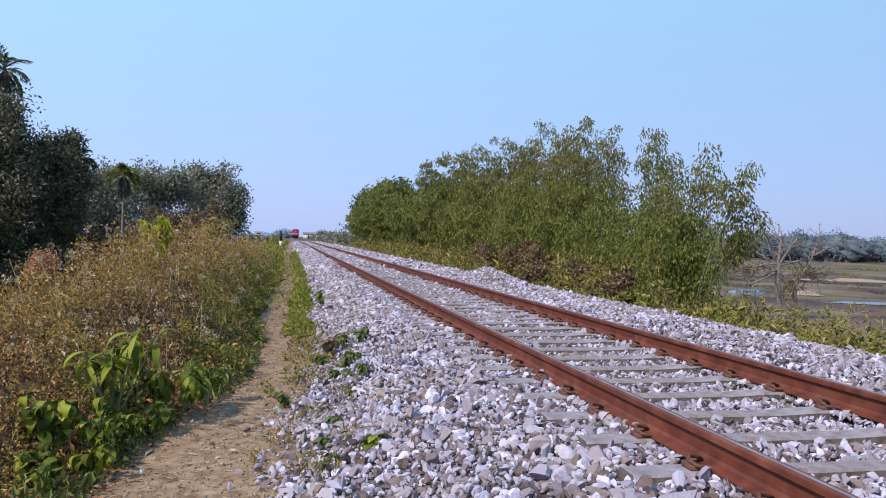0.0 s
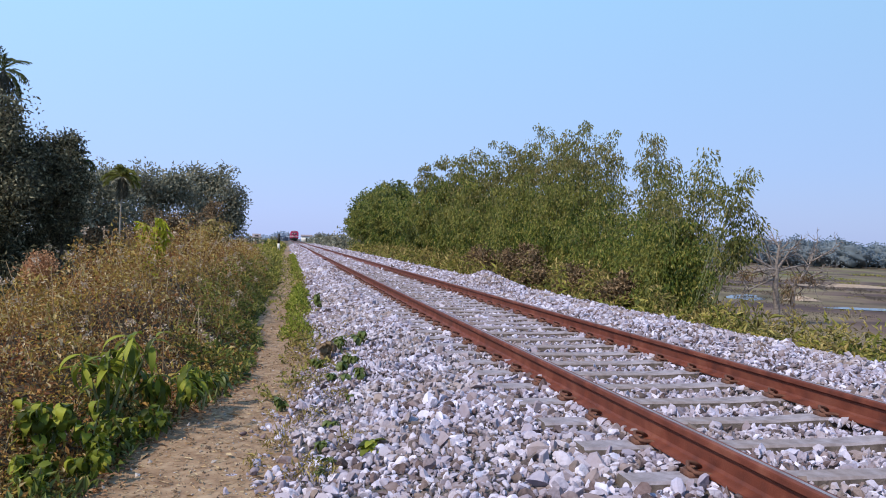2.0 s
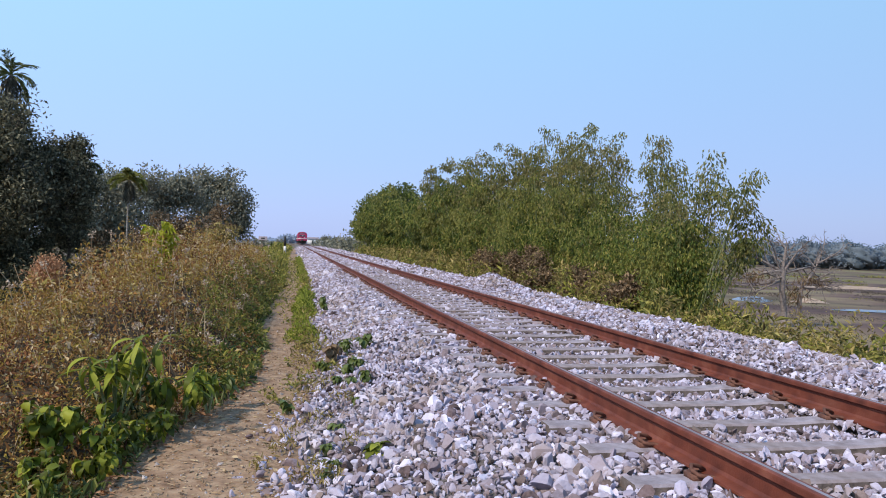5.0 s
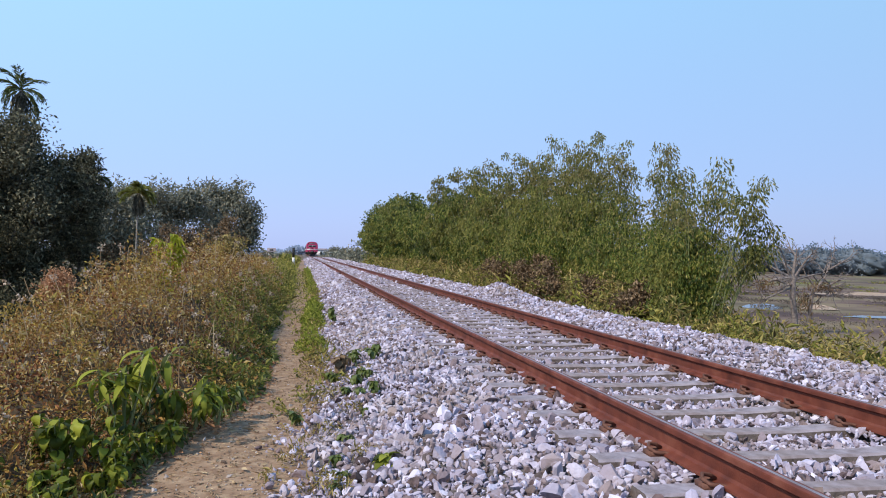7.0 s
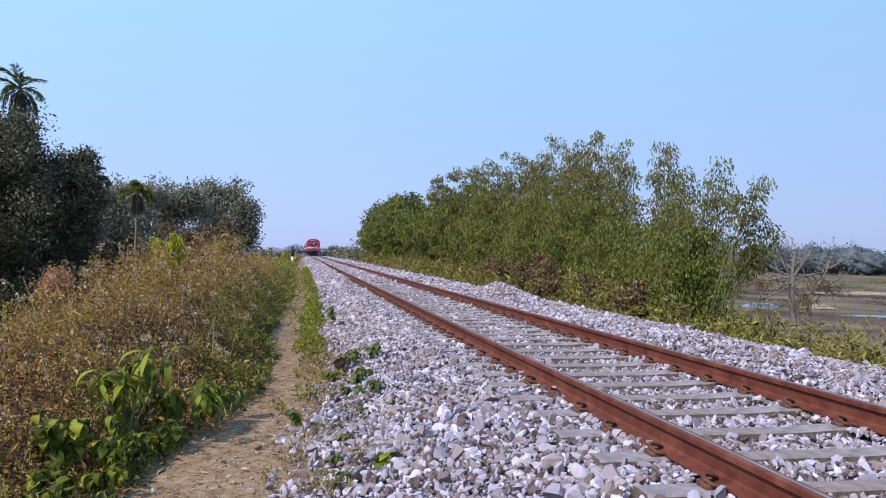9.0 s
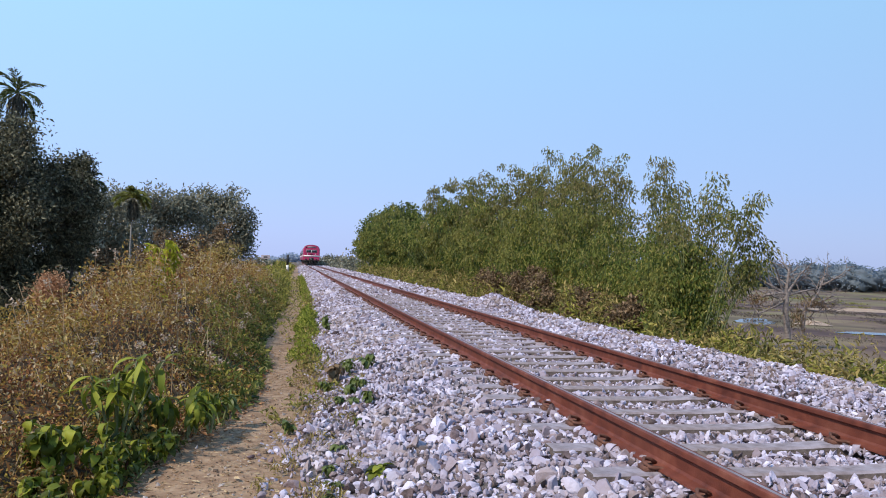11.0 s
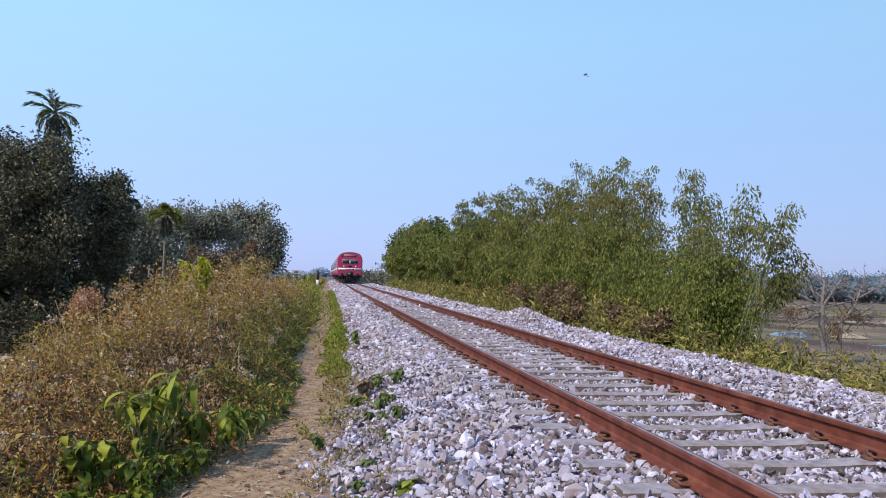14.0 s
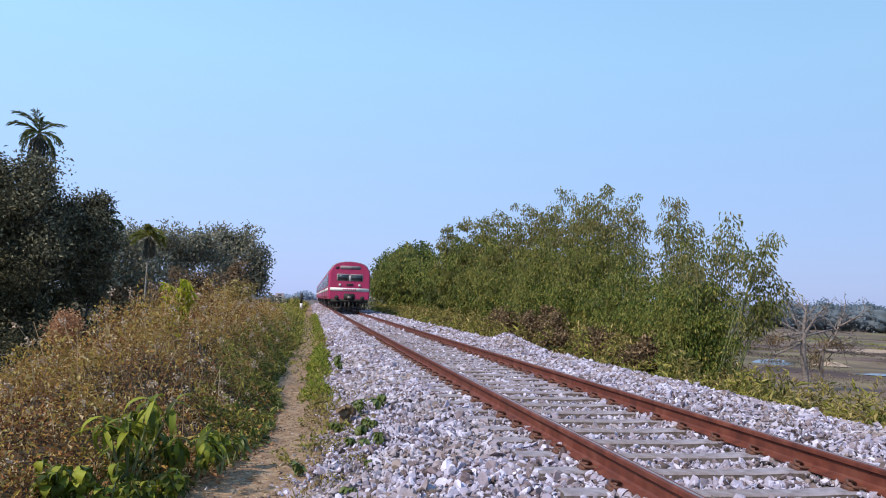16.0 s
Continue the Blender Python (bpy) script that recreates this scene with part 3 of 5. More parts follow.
def build_undergrowth():
    leafy_heap("dry_undergrowth", 300000, -6.5, 0.0, 3.6, 36, left_top, M_DRY, 0.032, 0.4, dry_mix,
               "tangle of dry brown and olive weeds on the bank", "undergrowth", 0.45)
    leafy_heap("dry_undergrowth", 40000, -8.5, 0.0, -5.0, 3.6, left_top, M_DRY, 0.07, 0.4, None, "tangle of dry brown and olive weeds on the bank", "undergrowth", 0.45)
    leafy_heap("green_undergrowth", 70000, -4.5, 0.3, 3.4, 45, lambda x, y: left_top(x, y) * 0.75 + 0.05, M_SHRUB, 0.06, 0.5,
               lambda x, y: (wave(x, y, 1.1, 3) + 1.2 * smooth(path_edge(y) - 0.9, path_edge(y), x) > 0.8) & (x < path_edge(y) + 0.1),
               "green leafy weeds beside the footpath", "undergrowth")
    leafy_heap("bank_weeds", 42000, -9.0, -0.1, 26, 170, lambda x, y: 0.25 + 0.55 * smooth(path_edge(y) + 0.1, path_edge(y) - 1.6, x) * (0.8 + 0.4 * wave(x, y, 1.5, 2)), M_GREENWEED, 0.1, 0.5,
               lambda x, y: x < path_edge(y) + 0.05, "green and yellow weeds along the far bank", "weeds", 0.4)
    leafy_heap("edge_weeds", 26000, -1.6, 0.0, 8.5, 40, lambda x, y: left_top(x, y) * 0.85 + 0.16, M_GREENWEED, 0.05, 0.3,
               lambda x, y: (x < path_edge(y) + 0.08) & (x > path_edge(y) - 0.75) & (wave(x, y, 0.8, 11) > 0.0), "bright green weeds at the footpath's edge", "weeds", 0.4)
    # low strip between path and ballast
    def strip(x, y):
        across = np.exp(-((x - toe_left(y) + 0.22) / 0.17) ** 2)
        clumps = np.exp(-((y - 13.0) / 0.55) ** 2) + np.exp(-((y - 17.6) / 1.5) ** 2) + 0.8 * np.exp(-((y - 21.5) / 1.4) ** 2) + 0.7 * smooth(27, 32, y) * (0.4 + 0.6 * wave(0, y, 1.2, 3))
        return 0.5 * across * np.clip(clumps, 0, 1) * (0.85 + 0.3 * wave(x, y, 0.25, 5))
    leafy_heap("verge_weeds", 34000, -0.3, 1.0, 9.0, 70, strip, M_TUFT, 0.055, 0.4, None, "bright green weed clumps between footpath and ballast", "weeds", 0.3, 1.0)
    leafy_heap("dry_verge_grass", 20000, -0.3, 1.0, 9.5, 60, lambda x, y: 0.16 * np.exp(-((x - toe_left(y) + 0.18) / 0.17) ** 2) * (0.6 + 0.6 * wave(x, y, 0.4, 2)), M_WITHER, 0.05, 0.2, None,
               "low dry grass between footpath and ballast", "grass", 0.2, 1.0)
    leafy_heap("path_tufts", 16000, -0.35, 0.6, 7.5, 60, lambda x, y: 0.17 * np.clip(wave(x, y, 0.45, 1) * 1.6 - 0.35, 0, 1) * (x > path_edge(y) + 0.42 * (1 - smooth(14, 20, y))) * (1 + smooth(14, 24, y)), M_GREENWEED, 0.05, 0.2,
               None, "scattered green tufts on the footpath", "weeds")
    leafy_heap("dry_tufts", 22000, -0.35, 1.1, 4.4, 13, lambda x, y: 0.13 * np.clip(wave(x, y, 0.3, 6) * 1.8 - 0.35, 0, 1) * smooth(-0.3, 0.0, x - toe_left(y)) * smooth(0.75, 0.3, x - toe_left(y)), M_WITHER, 0.035, 0.12,
               None, "dry olive tufts among the ballast stones", "weeds", 0.2, 1.2, True)
    # right verge, over the edge of the bank
    def right_top(x, y):
        return (0.72 + 0.2 * smooth(12, 18, y)) * smooth(6.5, 7.1, x + 0.15 * wave(x, y, 0.9)) * (0.65 + 0.75 * wave(x, y, 0.6, 2)) * smooth(11, 9.5, x) + 0.5 * smooth(7.0, 8.2, x) * smooth(13, 9.5, x) * smooth(15, 21, y) * (1 + 0.5 * wave(x, y, 2.0, 4))
    leafy_heap("verge_grass", 105000, 5.9, 12.0, 5.0, 90, right_top, M_GREENWEED, 0.1, 0.5, lambda x, y: (wave(x, y, 0.8, 7) > -0.2 + 0.25 * smooth(6.9, 7.6, x)),
               "yellow-green weeds along the embankment edge", "weeds", 0.28, 0.25)
    leafy_heap("dry_verge", 80000, 6.0, 12.0, 5.0, 90, lambda x, y: right_top(x, y) * 1.1, M_WITHER, 0.075, 0.6, lambda x, y: wave(x, y, 1.4, 2) + 0.6 * smooth(16, 22, y) + 0.5 * smooth(6.8, 7.4, x) > 0.1,
               "dry brown weeds along the embankment edge", "weeds", 0.3)


build_undergrowth()


def build_stalks():
    pieces, heads = [], []
    for _ in range(2100):
        y = 4.2 * (40 / 4.2) ** rng.random()
        x = rng.uniform(-7.5, path_edge(y) - 0.25)
        h = float(left_top(x, y))
        if h < 0.3:
            continue
        b = np.array([x, y, float(ground_z(x, y)) + h * 0.45])
        tall = y > 7.5 and abs(x - path_edge(y) + 1.0) < 0.75 and rng.random() < 0.6      # straw stands along the crest
        ln = h * 0.5 + rng.uniform(0.03, 0.42) * (1.0 if tall or (y > 6 and x > -2.5 and rng.random() < 0.15) else 0.15)
        lean = rng.normal(0, 0.1 if tall else 0.22, 2)
        s = np.linspace(0, 1, 4)[:, None]
        p = b + s * [[lean[0] * ln, lean[1] * ln, ln]] + s ** 2 * [[lean[0] * ln * 0.5, 0, -0.06 * ln]]
        pieces.append(tube_arrays(p, np.linspace(0.005, 0.0025, 4) * (1 + y / 25), 3))
        if rng.random() < 0.4:
            heads.append(p[-1])
    v, f = joined(pieces)
    tagged(link("dry_stalks", mesh_of("dry_stalks", v, f, True), M_STALK), label="thin straw-coloured dead weed stalks", category="stalks", kind="stuff")
    heads = np.array(heads)
    c = np.repeat(heads, 16, 0) + rng.normal(0, 0.022, (len(heads) * 16, 3))
    v, f = leaf_arrays(c, rng.normal(size=c.shape), 0.022 * (1 + c[:, 1] / 20), 0.016 * (1 + c[:, 1] / 20))
    tagged(link("seed_heads", mesh_of("seed_heads", v, f), M_SEED), label="pale fluffy seed heads on dry weeds", category="seed heads", kind="stuff")


build_stalks()


def build_litter():
    n = 26000
    y = 3.2 * (30 / 3.2) ** rng.random(n)
    x = rng.uniform(-1.5, 0.75, n)
    ok = (x > path_edge(y) - 0.4) & (x < toe_left(y) + 0.1)
    x, y = x[ok], y[ok]
    b = np.stack([x, y, ground_z(x, y) + rng.uniform(0.002, 0.018, len(x))], -1)
    way = rng.normal(size=(len(x), 3)) * [1, 1, 0.12]
    ln = 0.028 * rng.lognormal(0, 0.5, len(x))
    v, f = leaf_arrays(b, way, ln, ln * rng.uniform(0.08, 0.3, len(x)), 0.1, 0.05)
    tagged(link("straw_litter", mesh_of("straw_litter", v, f), M_STALK), label="trodden straw and leaf litter on the footpath", category="litter", kind="stuff")

    n = 5500
    y = 3.2 * (26 / 3.2) ** rng.random(n)
    x = rng.uniform(-1.3, 0.7, n)
    ok = (x > path_edge(y) - 0.1) & (x < toe_left(y) + 0.1)
    x, y = x[ok], y[ok]
    at = np.stack([x, y, ground_z(x, y) + 0.003], -1)
    v, f = scatter_stones(chips(8), at, 0.012 * rng.lognormal(0, 0.5, len(x)).clip(0.4, 3.5))
    tagged(link("path_grit", mesh_of("path_grit", v, f), M_STONE_GRIT), label="small stone chips trodden into the footpath", category="grit", kind="stuff")
    n = 3000
    y = 3.4 * (14 / 3.4) ** rng.random(n)
    x = path_edge(y) + rng.normal(-0.02, 0.11, n)
    b = np.stack([x, y, ground_z(x, y) + rng.uniform(0.004, 0.03, n)], -1)
    ln = 0.035 * rng.lognormal(0, 0.4, n)
    v, f = leaf_arrays(b, rng.normal(size=(n, 3)) * [1, 1, 0.25], ln, ln * 0.45, 0.2, 0.1)
    tagged(link("fallen_leaves", mesh_of("fallen_leaves", v, f), M_RUSTLEAF), label="reddish-brown fallen leaves under the shrubs", category="leaf litter", kind="stuff")


build_litter()


# ---- leafy plants by the footpath ----
def big_leaf_mesh(length, width, droop):
    n = 7
    s = np.linspace(0, 1, n)
    w = width / 2 * np.sin(np.pi * s ** 0.8) ** 0.8
    w[0], w[-1] = 0.004, 0.002
    y = length * s * np.cos(droop * s * 0.8)
    z = -length * droop * 0.55 * s ** 1.7 + 0.12 * length * s
    v = np.concatenate([np.stack([-w, y, z + w * 0.35], -1), np.stack([0 * s, y, z], -1), np.stack([w, y, z + w * 0.35], -1)])
    f = []
    for k in range(n - 1):
        f += [[k, k + n, k + n + 1, k + 1], [k + n, k + 2 * n, k + 2 * n + 1, k + n + 1]]
    me = mesh_of("leaf", v, np.array(f), True)
    return me


def broad_plant(x, y, height, leaves, size, mat, label, slim=0.3, droop=0.9, name="leafy_plant"):
    reseed(x, y)
    g = float(max(ground_z(x, y), ballast_z(x, y) if x > toe_left(y) else -9)) - 0.03
    plant = empty(name, (x, y, g), label=label, category="plant", group="leafy plants by the footpath")
    shapes = []
    for d in (droop * 0.6, droop, droop * 1.4):
        me = big_leaf_mesh(size, size * slim, d)
        me.materials.append(mat)
        shapes.append(me)
    stems = max(2, leaves // 9)
    pieces = []
    for k in range(stems):
        a = rng.uniform(0, 6.28)
        r = height * rng.uniform(0.1, 0.45)
        top = np.array([r * math.cos(a), r * math.sin(a), height * rng.uniform(0.65, 1.0)])
        s = np.linspace(0, 1, 5)[:, None]
        p = top * s * [[1, 1, 1]] + (s * (1 - s)) * [[0, 0, 0.2 * height]]
        pieces.append(tube_arrays(p, np.linspace(0.012, 0.005, 5), 5))
        here = leaves // stems
        for q in range(here):
            u = 1 - (0.6 if slim > 0.5 else 0.3) * (q / here) ** 1.5
            at = p[0] * (1 - u) + p[-1] * u
            lf = new("leaf", shapes[rng.integers(0, 3)])
            sc = rng.uniform(0.65, 1.15)
            lf.matrix_basis = Matrix.LocRotScale(at, Euler((rng.uniform(-0.75, 0.3) * (1.2 - 0.8 * q / here), rng.uniform(-0.3, 0.3), q * 2.4 + rng.uniform(-0.4, 0.4))), (sc, sc, sc))
            lf.parent = plant
    v, f = joined(pieces)
    link("stem", mesh_of("stem", v, f, True), M_CULM, plant)
    return plant


def build_plants():
    L = "bright green shrub with long drooping leaves beside the path"
    broad_plant(-1.26, 6.3, 0.86, 84, 0.25, M_BROAD, L, 0.19, 1.2)
    broad_plant(-0.92, 6.6, 0.5, 36, 0.22, M_BROAD, L, 0.26, 1.2)
    broad_plant(-0.78, 6.95, 0.45, 32, 0.2, M_BROAD, L, 0.26, 1.2)
    broad_plant(-1.12, 6.45, 0.55, 32, 0.22, M_BROAD, L, 0.26, 1.3)
    broad_plant(-0.82, 6.75, 0.5, 40, 0.22, M_BROAD, L, 0.24, 1.2)
    broad_plant(-0.66, 7.1, 0.42, 36, 0.19, M_BROAD, L, 0.26, 1.2)
    broad_plant(-0.6, 7.5, 0.36, 28, 0.16, M_SHRUB, "dull green shrub with long leaves beside the path", 0.3, 1.1)
    for x, y, h, k, s in ((-1.55, 5.45, 0.5, 34, 0.13), (-1.3, 5.6, 0.46, 30, 0.12), (-1.75, 5.6, 0.55, 30, 0.13), (-1.25, 5.15, 0.28, 26, 0.1), (-1.6, 4.9, 0.3, 30, 0.11),
                          (-1.08, 5.85, 0.32, 26, 0.11), (-1.95, 5.1, 0.42, 30, 0.12), (-1.38, 4.75, 0.24, 24, 0.09), (-1.8, 4.6, 0.24, 26, 0.1), (-1.15, 5.4, 0.3, 24, 0.1), (-1.45, 5.0, 0.3, 24, 0.1), (-1.0, 6.1, 0.3, 24, 0.1)):
        broad_plant(x + 0.08, y, h, k + 16, s, M_BROAD, "green plant with broad oval leaves by the path", 0.62, 1.5)
    # lone sprigs in the stones
    broad_plant(0.58, 5.2, 0.16, 18, 0.115, M_BROAD, "small green seedling among the ballast stones", 0.55, 0.6, "seedling")
    broad_plant(0.57, 9.75, 0.26, 30, 0.15, M_VINE, "withered brown broad-leaved weed in the ballast", 0.6, 1.3, "weed")
    for x, y, h, k, s in ((0.76, 9.95, 0.24, 34, 0.14), (0.98, 10.15, 0.24, 34, 0.14), (0.42, 9.4, 0.14, 20, 0.1), (0.6, 8.5, 0.18, 26, 0.12), (0.74, 8.65, 0.18, 24, 0.12), (0.52, 8.2, 0.12, 22, 0.09),
                          (0.8, 7.75, 0.17, 24, 0.11), (0.66, 7.95, 0.12, 18, 0.1), (0.4, 6.2, 0.11, 20, 0.08), (0.34, 5.2, 0.1, 20, 0.08), (0.24, 4.95, 0.1, 18, 0.08), (0.3, 5.6, 0.1, 18, 0.08), (0.02, 7.2, 0.16, 20, 0.1), (0.6, 7.0, 0.1, 16, 0.08),
                          (0.75, 16.5, 0.3, 26, 0.15), (0.7, 17.6, 0.3, 26, 0.15)):
        broad_plant(x, y, h, k, s, M_SHRUB, "low dull green weed in the ballast", 0.45, 1.2, "weed")


build_plants()


def build_yellow_plant():
    at = np.array([-1.95, 12.6, float(ground_z(-1.95, 12.6))])
    p = empty("yellow_shrub", at, label="tall shrub with bright yellow-green drooping leaves", category="shrub")
    tips = np.array([0, 0, 1.36]) + rng.normal(0, 1, (60, 3)) * [0.11, 0.11, 0.22]
    pieces = [tube_arrays(np.array([[0, 0, 0], t * [0.4, 0.4, 0.6], t]), [0.014, 0.009, 0.004], 4) for t in tips[:8]]
    link("stem", mesh_of("stem", *joined(pieces), True), M_CULM, p)
    b = np.repeat(tips, 7, 0)
    way = rng.normal(size=b.shape) * [1, 1, 0.4] + [0, 0, -0.7]
    v, f = leaf_arrays(b, way, 0.15 * rng.uniform(0.7, 1.2, len(b)), 0.045, 0.2, 0.4)
    link("foliage", mesh_of("foliage", v, f), M_YELLOW, p)


build_yellow_plant()


# ---- bamboo ----
def leaf_spray(at, count, size, droop=0.55):
    """A hanging tuft of leaves round a twig's end: places and directions."""
    d = balls(count) * [size, size, size * 0.8]
    d[:, 2] -= droop * (d[:, 0] ** 2 + d[:, 1] ** 2) / max(size, 0.01)
    way = d * [1, 1, 0.4] / max(size, 0.01) + rng.normal(0, 0.35, d.shape) + [0, 0, -0.75]
    return at + d, way


def bamboo_clump(x, y, height, spread, culms, leaves, leaf, crests=(), label=""):
    """A leafy body of culms, and plumes that arch up to the crest points (dx, dy, height)."""
    reseed(x, y)
    g = float(ground_z(x, y))
    clump = empty("bamboo_clump", (x, y, g - 0.05), label=label, category="bamboo", group="bamboo along the embankment")
    near = y < 60
    body, plume = [], []
    size = 0.3 + 0.004 * y

    def culm(foot, tip, bow, radius):
        s = np.linspace(0, 1, 9)[:, None]
        p = foot * (1 - s) + tip * s + s * (1 - s) * bow
        link("culm", mesh_of("culm", *tube_arrays(p, np.linspace(radius, radius * 0.22, 9), 5), True), M_CULM, clump)
        return p

    def on(p, u):
        j = min(int(u * 8), 7)
        return p[j] + (p[j + 1] - p[j]) * (u * 8 - j)

    per = leaves // culms
    for k in range(culms):
        a, r = rng.uniform(0, 6.28), rng.random() ** 0.5
        way = np.array([math.cos(a), math.sin(a), 0])
        h = height * rng.uniform(0.5, 1.0) * (1 - 0.25 * r)
        foot = way * r * spread * 0.4
        tip = way * spread * r * rng.uniform(0.75, 1.2) + [0, 0, h]
        p = culm(foot, tip, way * -0.25 * spread + [0, 0, 0.5 * h * r], 0.026)
        tufts = max(5, per // 40)
        for q in range(tufts):
            u = rng.uniform(0.1, 1.0) ** 0.8
            at = on(p, u) + rng.normal(0, 0.24, 3) * [1, 1, 0.7] * (1.2 if near else 2.2)
            body.append(leaf_spray(at, per // tufts, size * rng.uniform(0.5, 0.85)))
    for dx, dy, h in crests:
        loose = math.hypot(dx, dy) > 1.3 and y < 20      # thin sprays that lean far out
        for q in range(3 if loose else 6 if near else 4):
            tip = np.array([dx, dy, h]) + (rng.normal(0, 0.17, 3) * [1, 1, 0.5] - [0, 0, 0.25 * q]) * (0.5 + y / 40)
            foot = np.array([dx * 0.25, dy * 0.25, 0]) + rng.normal(0, 0.15, 3) * [1, 1, 0]
            p = culm(foot, tip, np.array([-0.15 * dx, -0.15 * dy, 0.3 * h]), 0.024)
            for u in np.linspace(0.66 if loose else 0.4, 1.0, 9 if loose else 12) + rng.uniform(-0.03, 0.03):
                wide = 1.15 - 0.75 * u
                at = on(p, min(u, 1.0)) + rng.normal(0, 0.24 if loose else 0.36, 3) * [1, 1, 0.5] * wide * (1 + y / 60)
                plume.append(leaf_spray(at, 46 if near else 36, size * rng.uniform(0.45, 0.8)))
    # deeper green inside, lighter plumes: light and shade by height in the leaf colours
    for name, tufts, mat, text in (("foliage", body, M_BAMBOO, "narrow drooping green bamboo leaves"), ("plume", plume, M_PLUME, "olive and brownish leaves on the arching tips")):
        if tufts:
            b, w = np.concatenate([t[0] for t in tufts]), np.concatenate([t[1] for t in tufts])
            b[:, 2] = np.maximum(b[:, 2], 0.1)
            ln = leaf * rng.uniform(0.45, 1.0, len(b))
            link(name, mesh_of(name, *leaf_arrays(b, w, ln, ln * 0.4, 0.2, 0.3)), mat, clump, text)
    return clump


def build_bamboo():
    TALL, LOW = "tall clump of arching green bamboo on the bank", "lower bamboo clump leaning over the bank"
    rows = ((8.6, 16.3, 3.0, 0.45, 24, 16000, 0.115, ((0.7, -1.55, 3.75), (0.95, -1.45, 2.75)), LOW),
            (8.9, 17.5, 3.5, 0.7, 28, 18000, 0.115, ((0.4, -1.4, 4.25), (0.1, -1.2, 3.6)), LOW),
            (9.4, 19.2, 3.7, 0.9, 28, 18000, 0.12, ((0.0, -0.1, 5.45), (-0.2, -1.3, 4.2)), LOW),
            (9.3, 21.6, 4.0, 1.1, 30, 18000, 0.125, ((0.2, 0.6, 5.5),), LOW),
            (9.4, 24.0, 5.2, 1.25, 34, 18000, 0.135, ((0.1, 0.9, 6.45), (0.1, 0.0, 6.0)), TALL),
            (9.5, 26.0, 5.5, 1.4, 36, 18000, 0.145, ((0.0, 0.3, 6.1), (0.0, 1.4, 6.4)), TALL),
            (9.4, 28.8, 5.8, 1.7, 38, 17000, 0.155, ((0.1, 1.3, 6.7),), TALL), (9.6, 31.6, 6.0, 1.7, 38, 16000, 0.17, ((0.0, 1.0, 6.8), (0.0, -0.2, 6.4)), TALL),
            (9.5, 36.0, 6.1, 2.1, 38, 16000, 0.19, ((0.0, 0.0, 6.5),), TALL), (9.7, 41.5, 6.7, 2.1, 38, 15000, 0.21, ((0.0, -0.6, 7.1), (0.0, 1.0, 7.3)), TALL),
            (9.7, 47.5, 7.0, 2.5, 36, 15000, 0.24, ((0.0, 0.0, 7.7),), TALL), (9.8, 53.5, 7.5, 2.4, 36, 14000, 0.26, ((0.0, 0.0, 8.0),), TALL),
            (9.8, 62.0, 7.8, 3.0, 34, 13000, 0.3, (), TALL), (9.8, 73.0, 8.5, 3.3, 32, 14000, 0.33, (), TALL), (10.2, 87.0, 9.2, 3.2, 28, 14000, 0.37, (), TALL),
            (11.0, 104.0, 9.8, 3.2, 26, 13000, 0.42, (), TALL), (12.0, 124.0, 9.8, 3.2, 24, 12000, 0.48, (), TALL))
    for row in rows:
        bamboo_clump(*row)


build_bamboo()


# ---- trees ----
def limbs(start, way, length, radius, depth, out, tips, spread=0.6, lift=0.15, ratio=0.68):
    n = 5
    s = np.linspace(0, 1, n)[:, None]
    bend = rng.normal(0, 0.18, 3) * length
    p = start + s * way * length + s ** 2 * bend + s ** 2 * [[0, 0, lift * length]]
    out.append(tube_arrays(p, np.linspace(radius, radius * 0.62, n), 6 if depth > 1 else 4))
    if depth == 0:
        tips.append(p[-1])
        return
    if depth <= 2:
        tips.append(p[-1])
    for k in range(rng.integers(2, 4)):
        at = p[rng.integers(2, n)] if k else p[-1]
        limbs(at, unit(way + rng.normal(0, spread, 3)), length * ratio * rng.uniform(0.75, 1.15), radius * 0.6, depth - 1, out, tips, spread, lift, ratio)


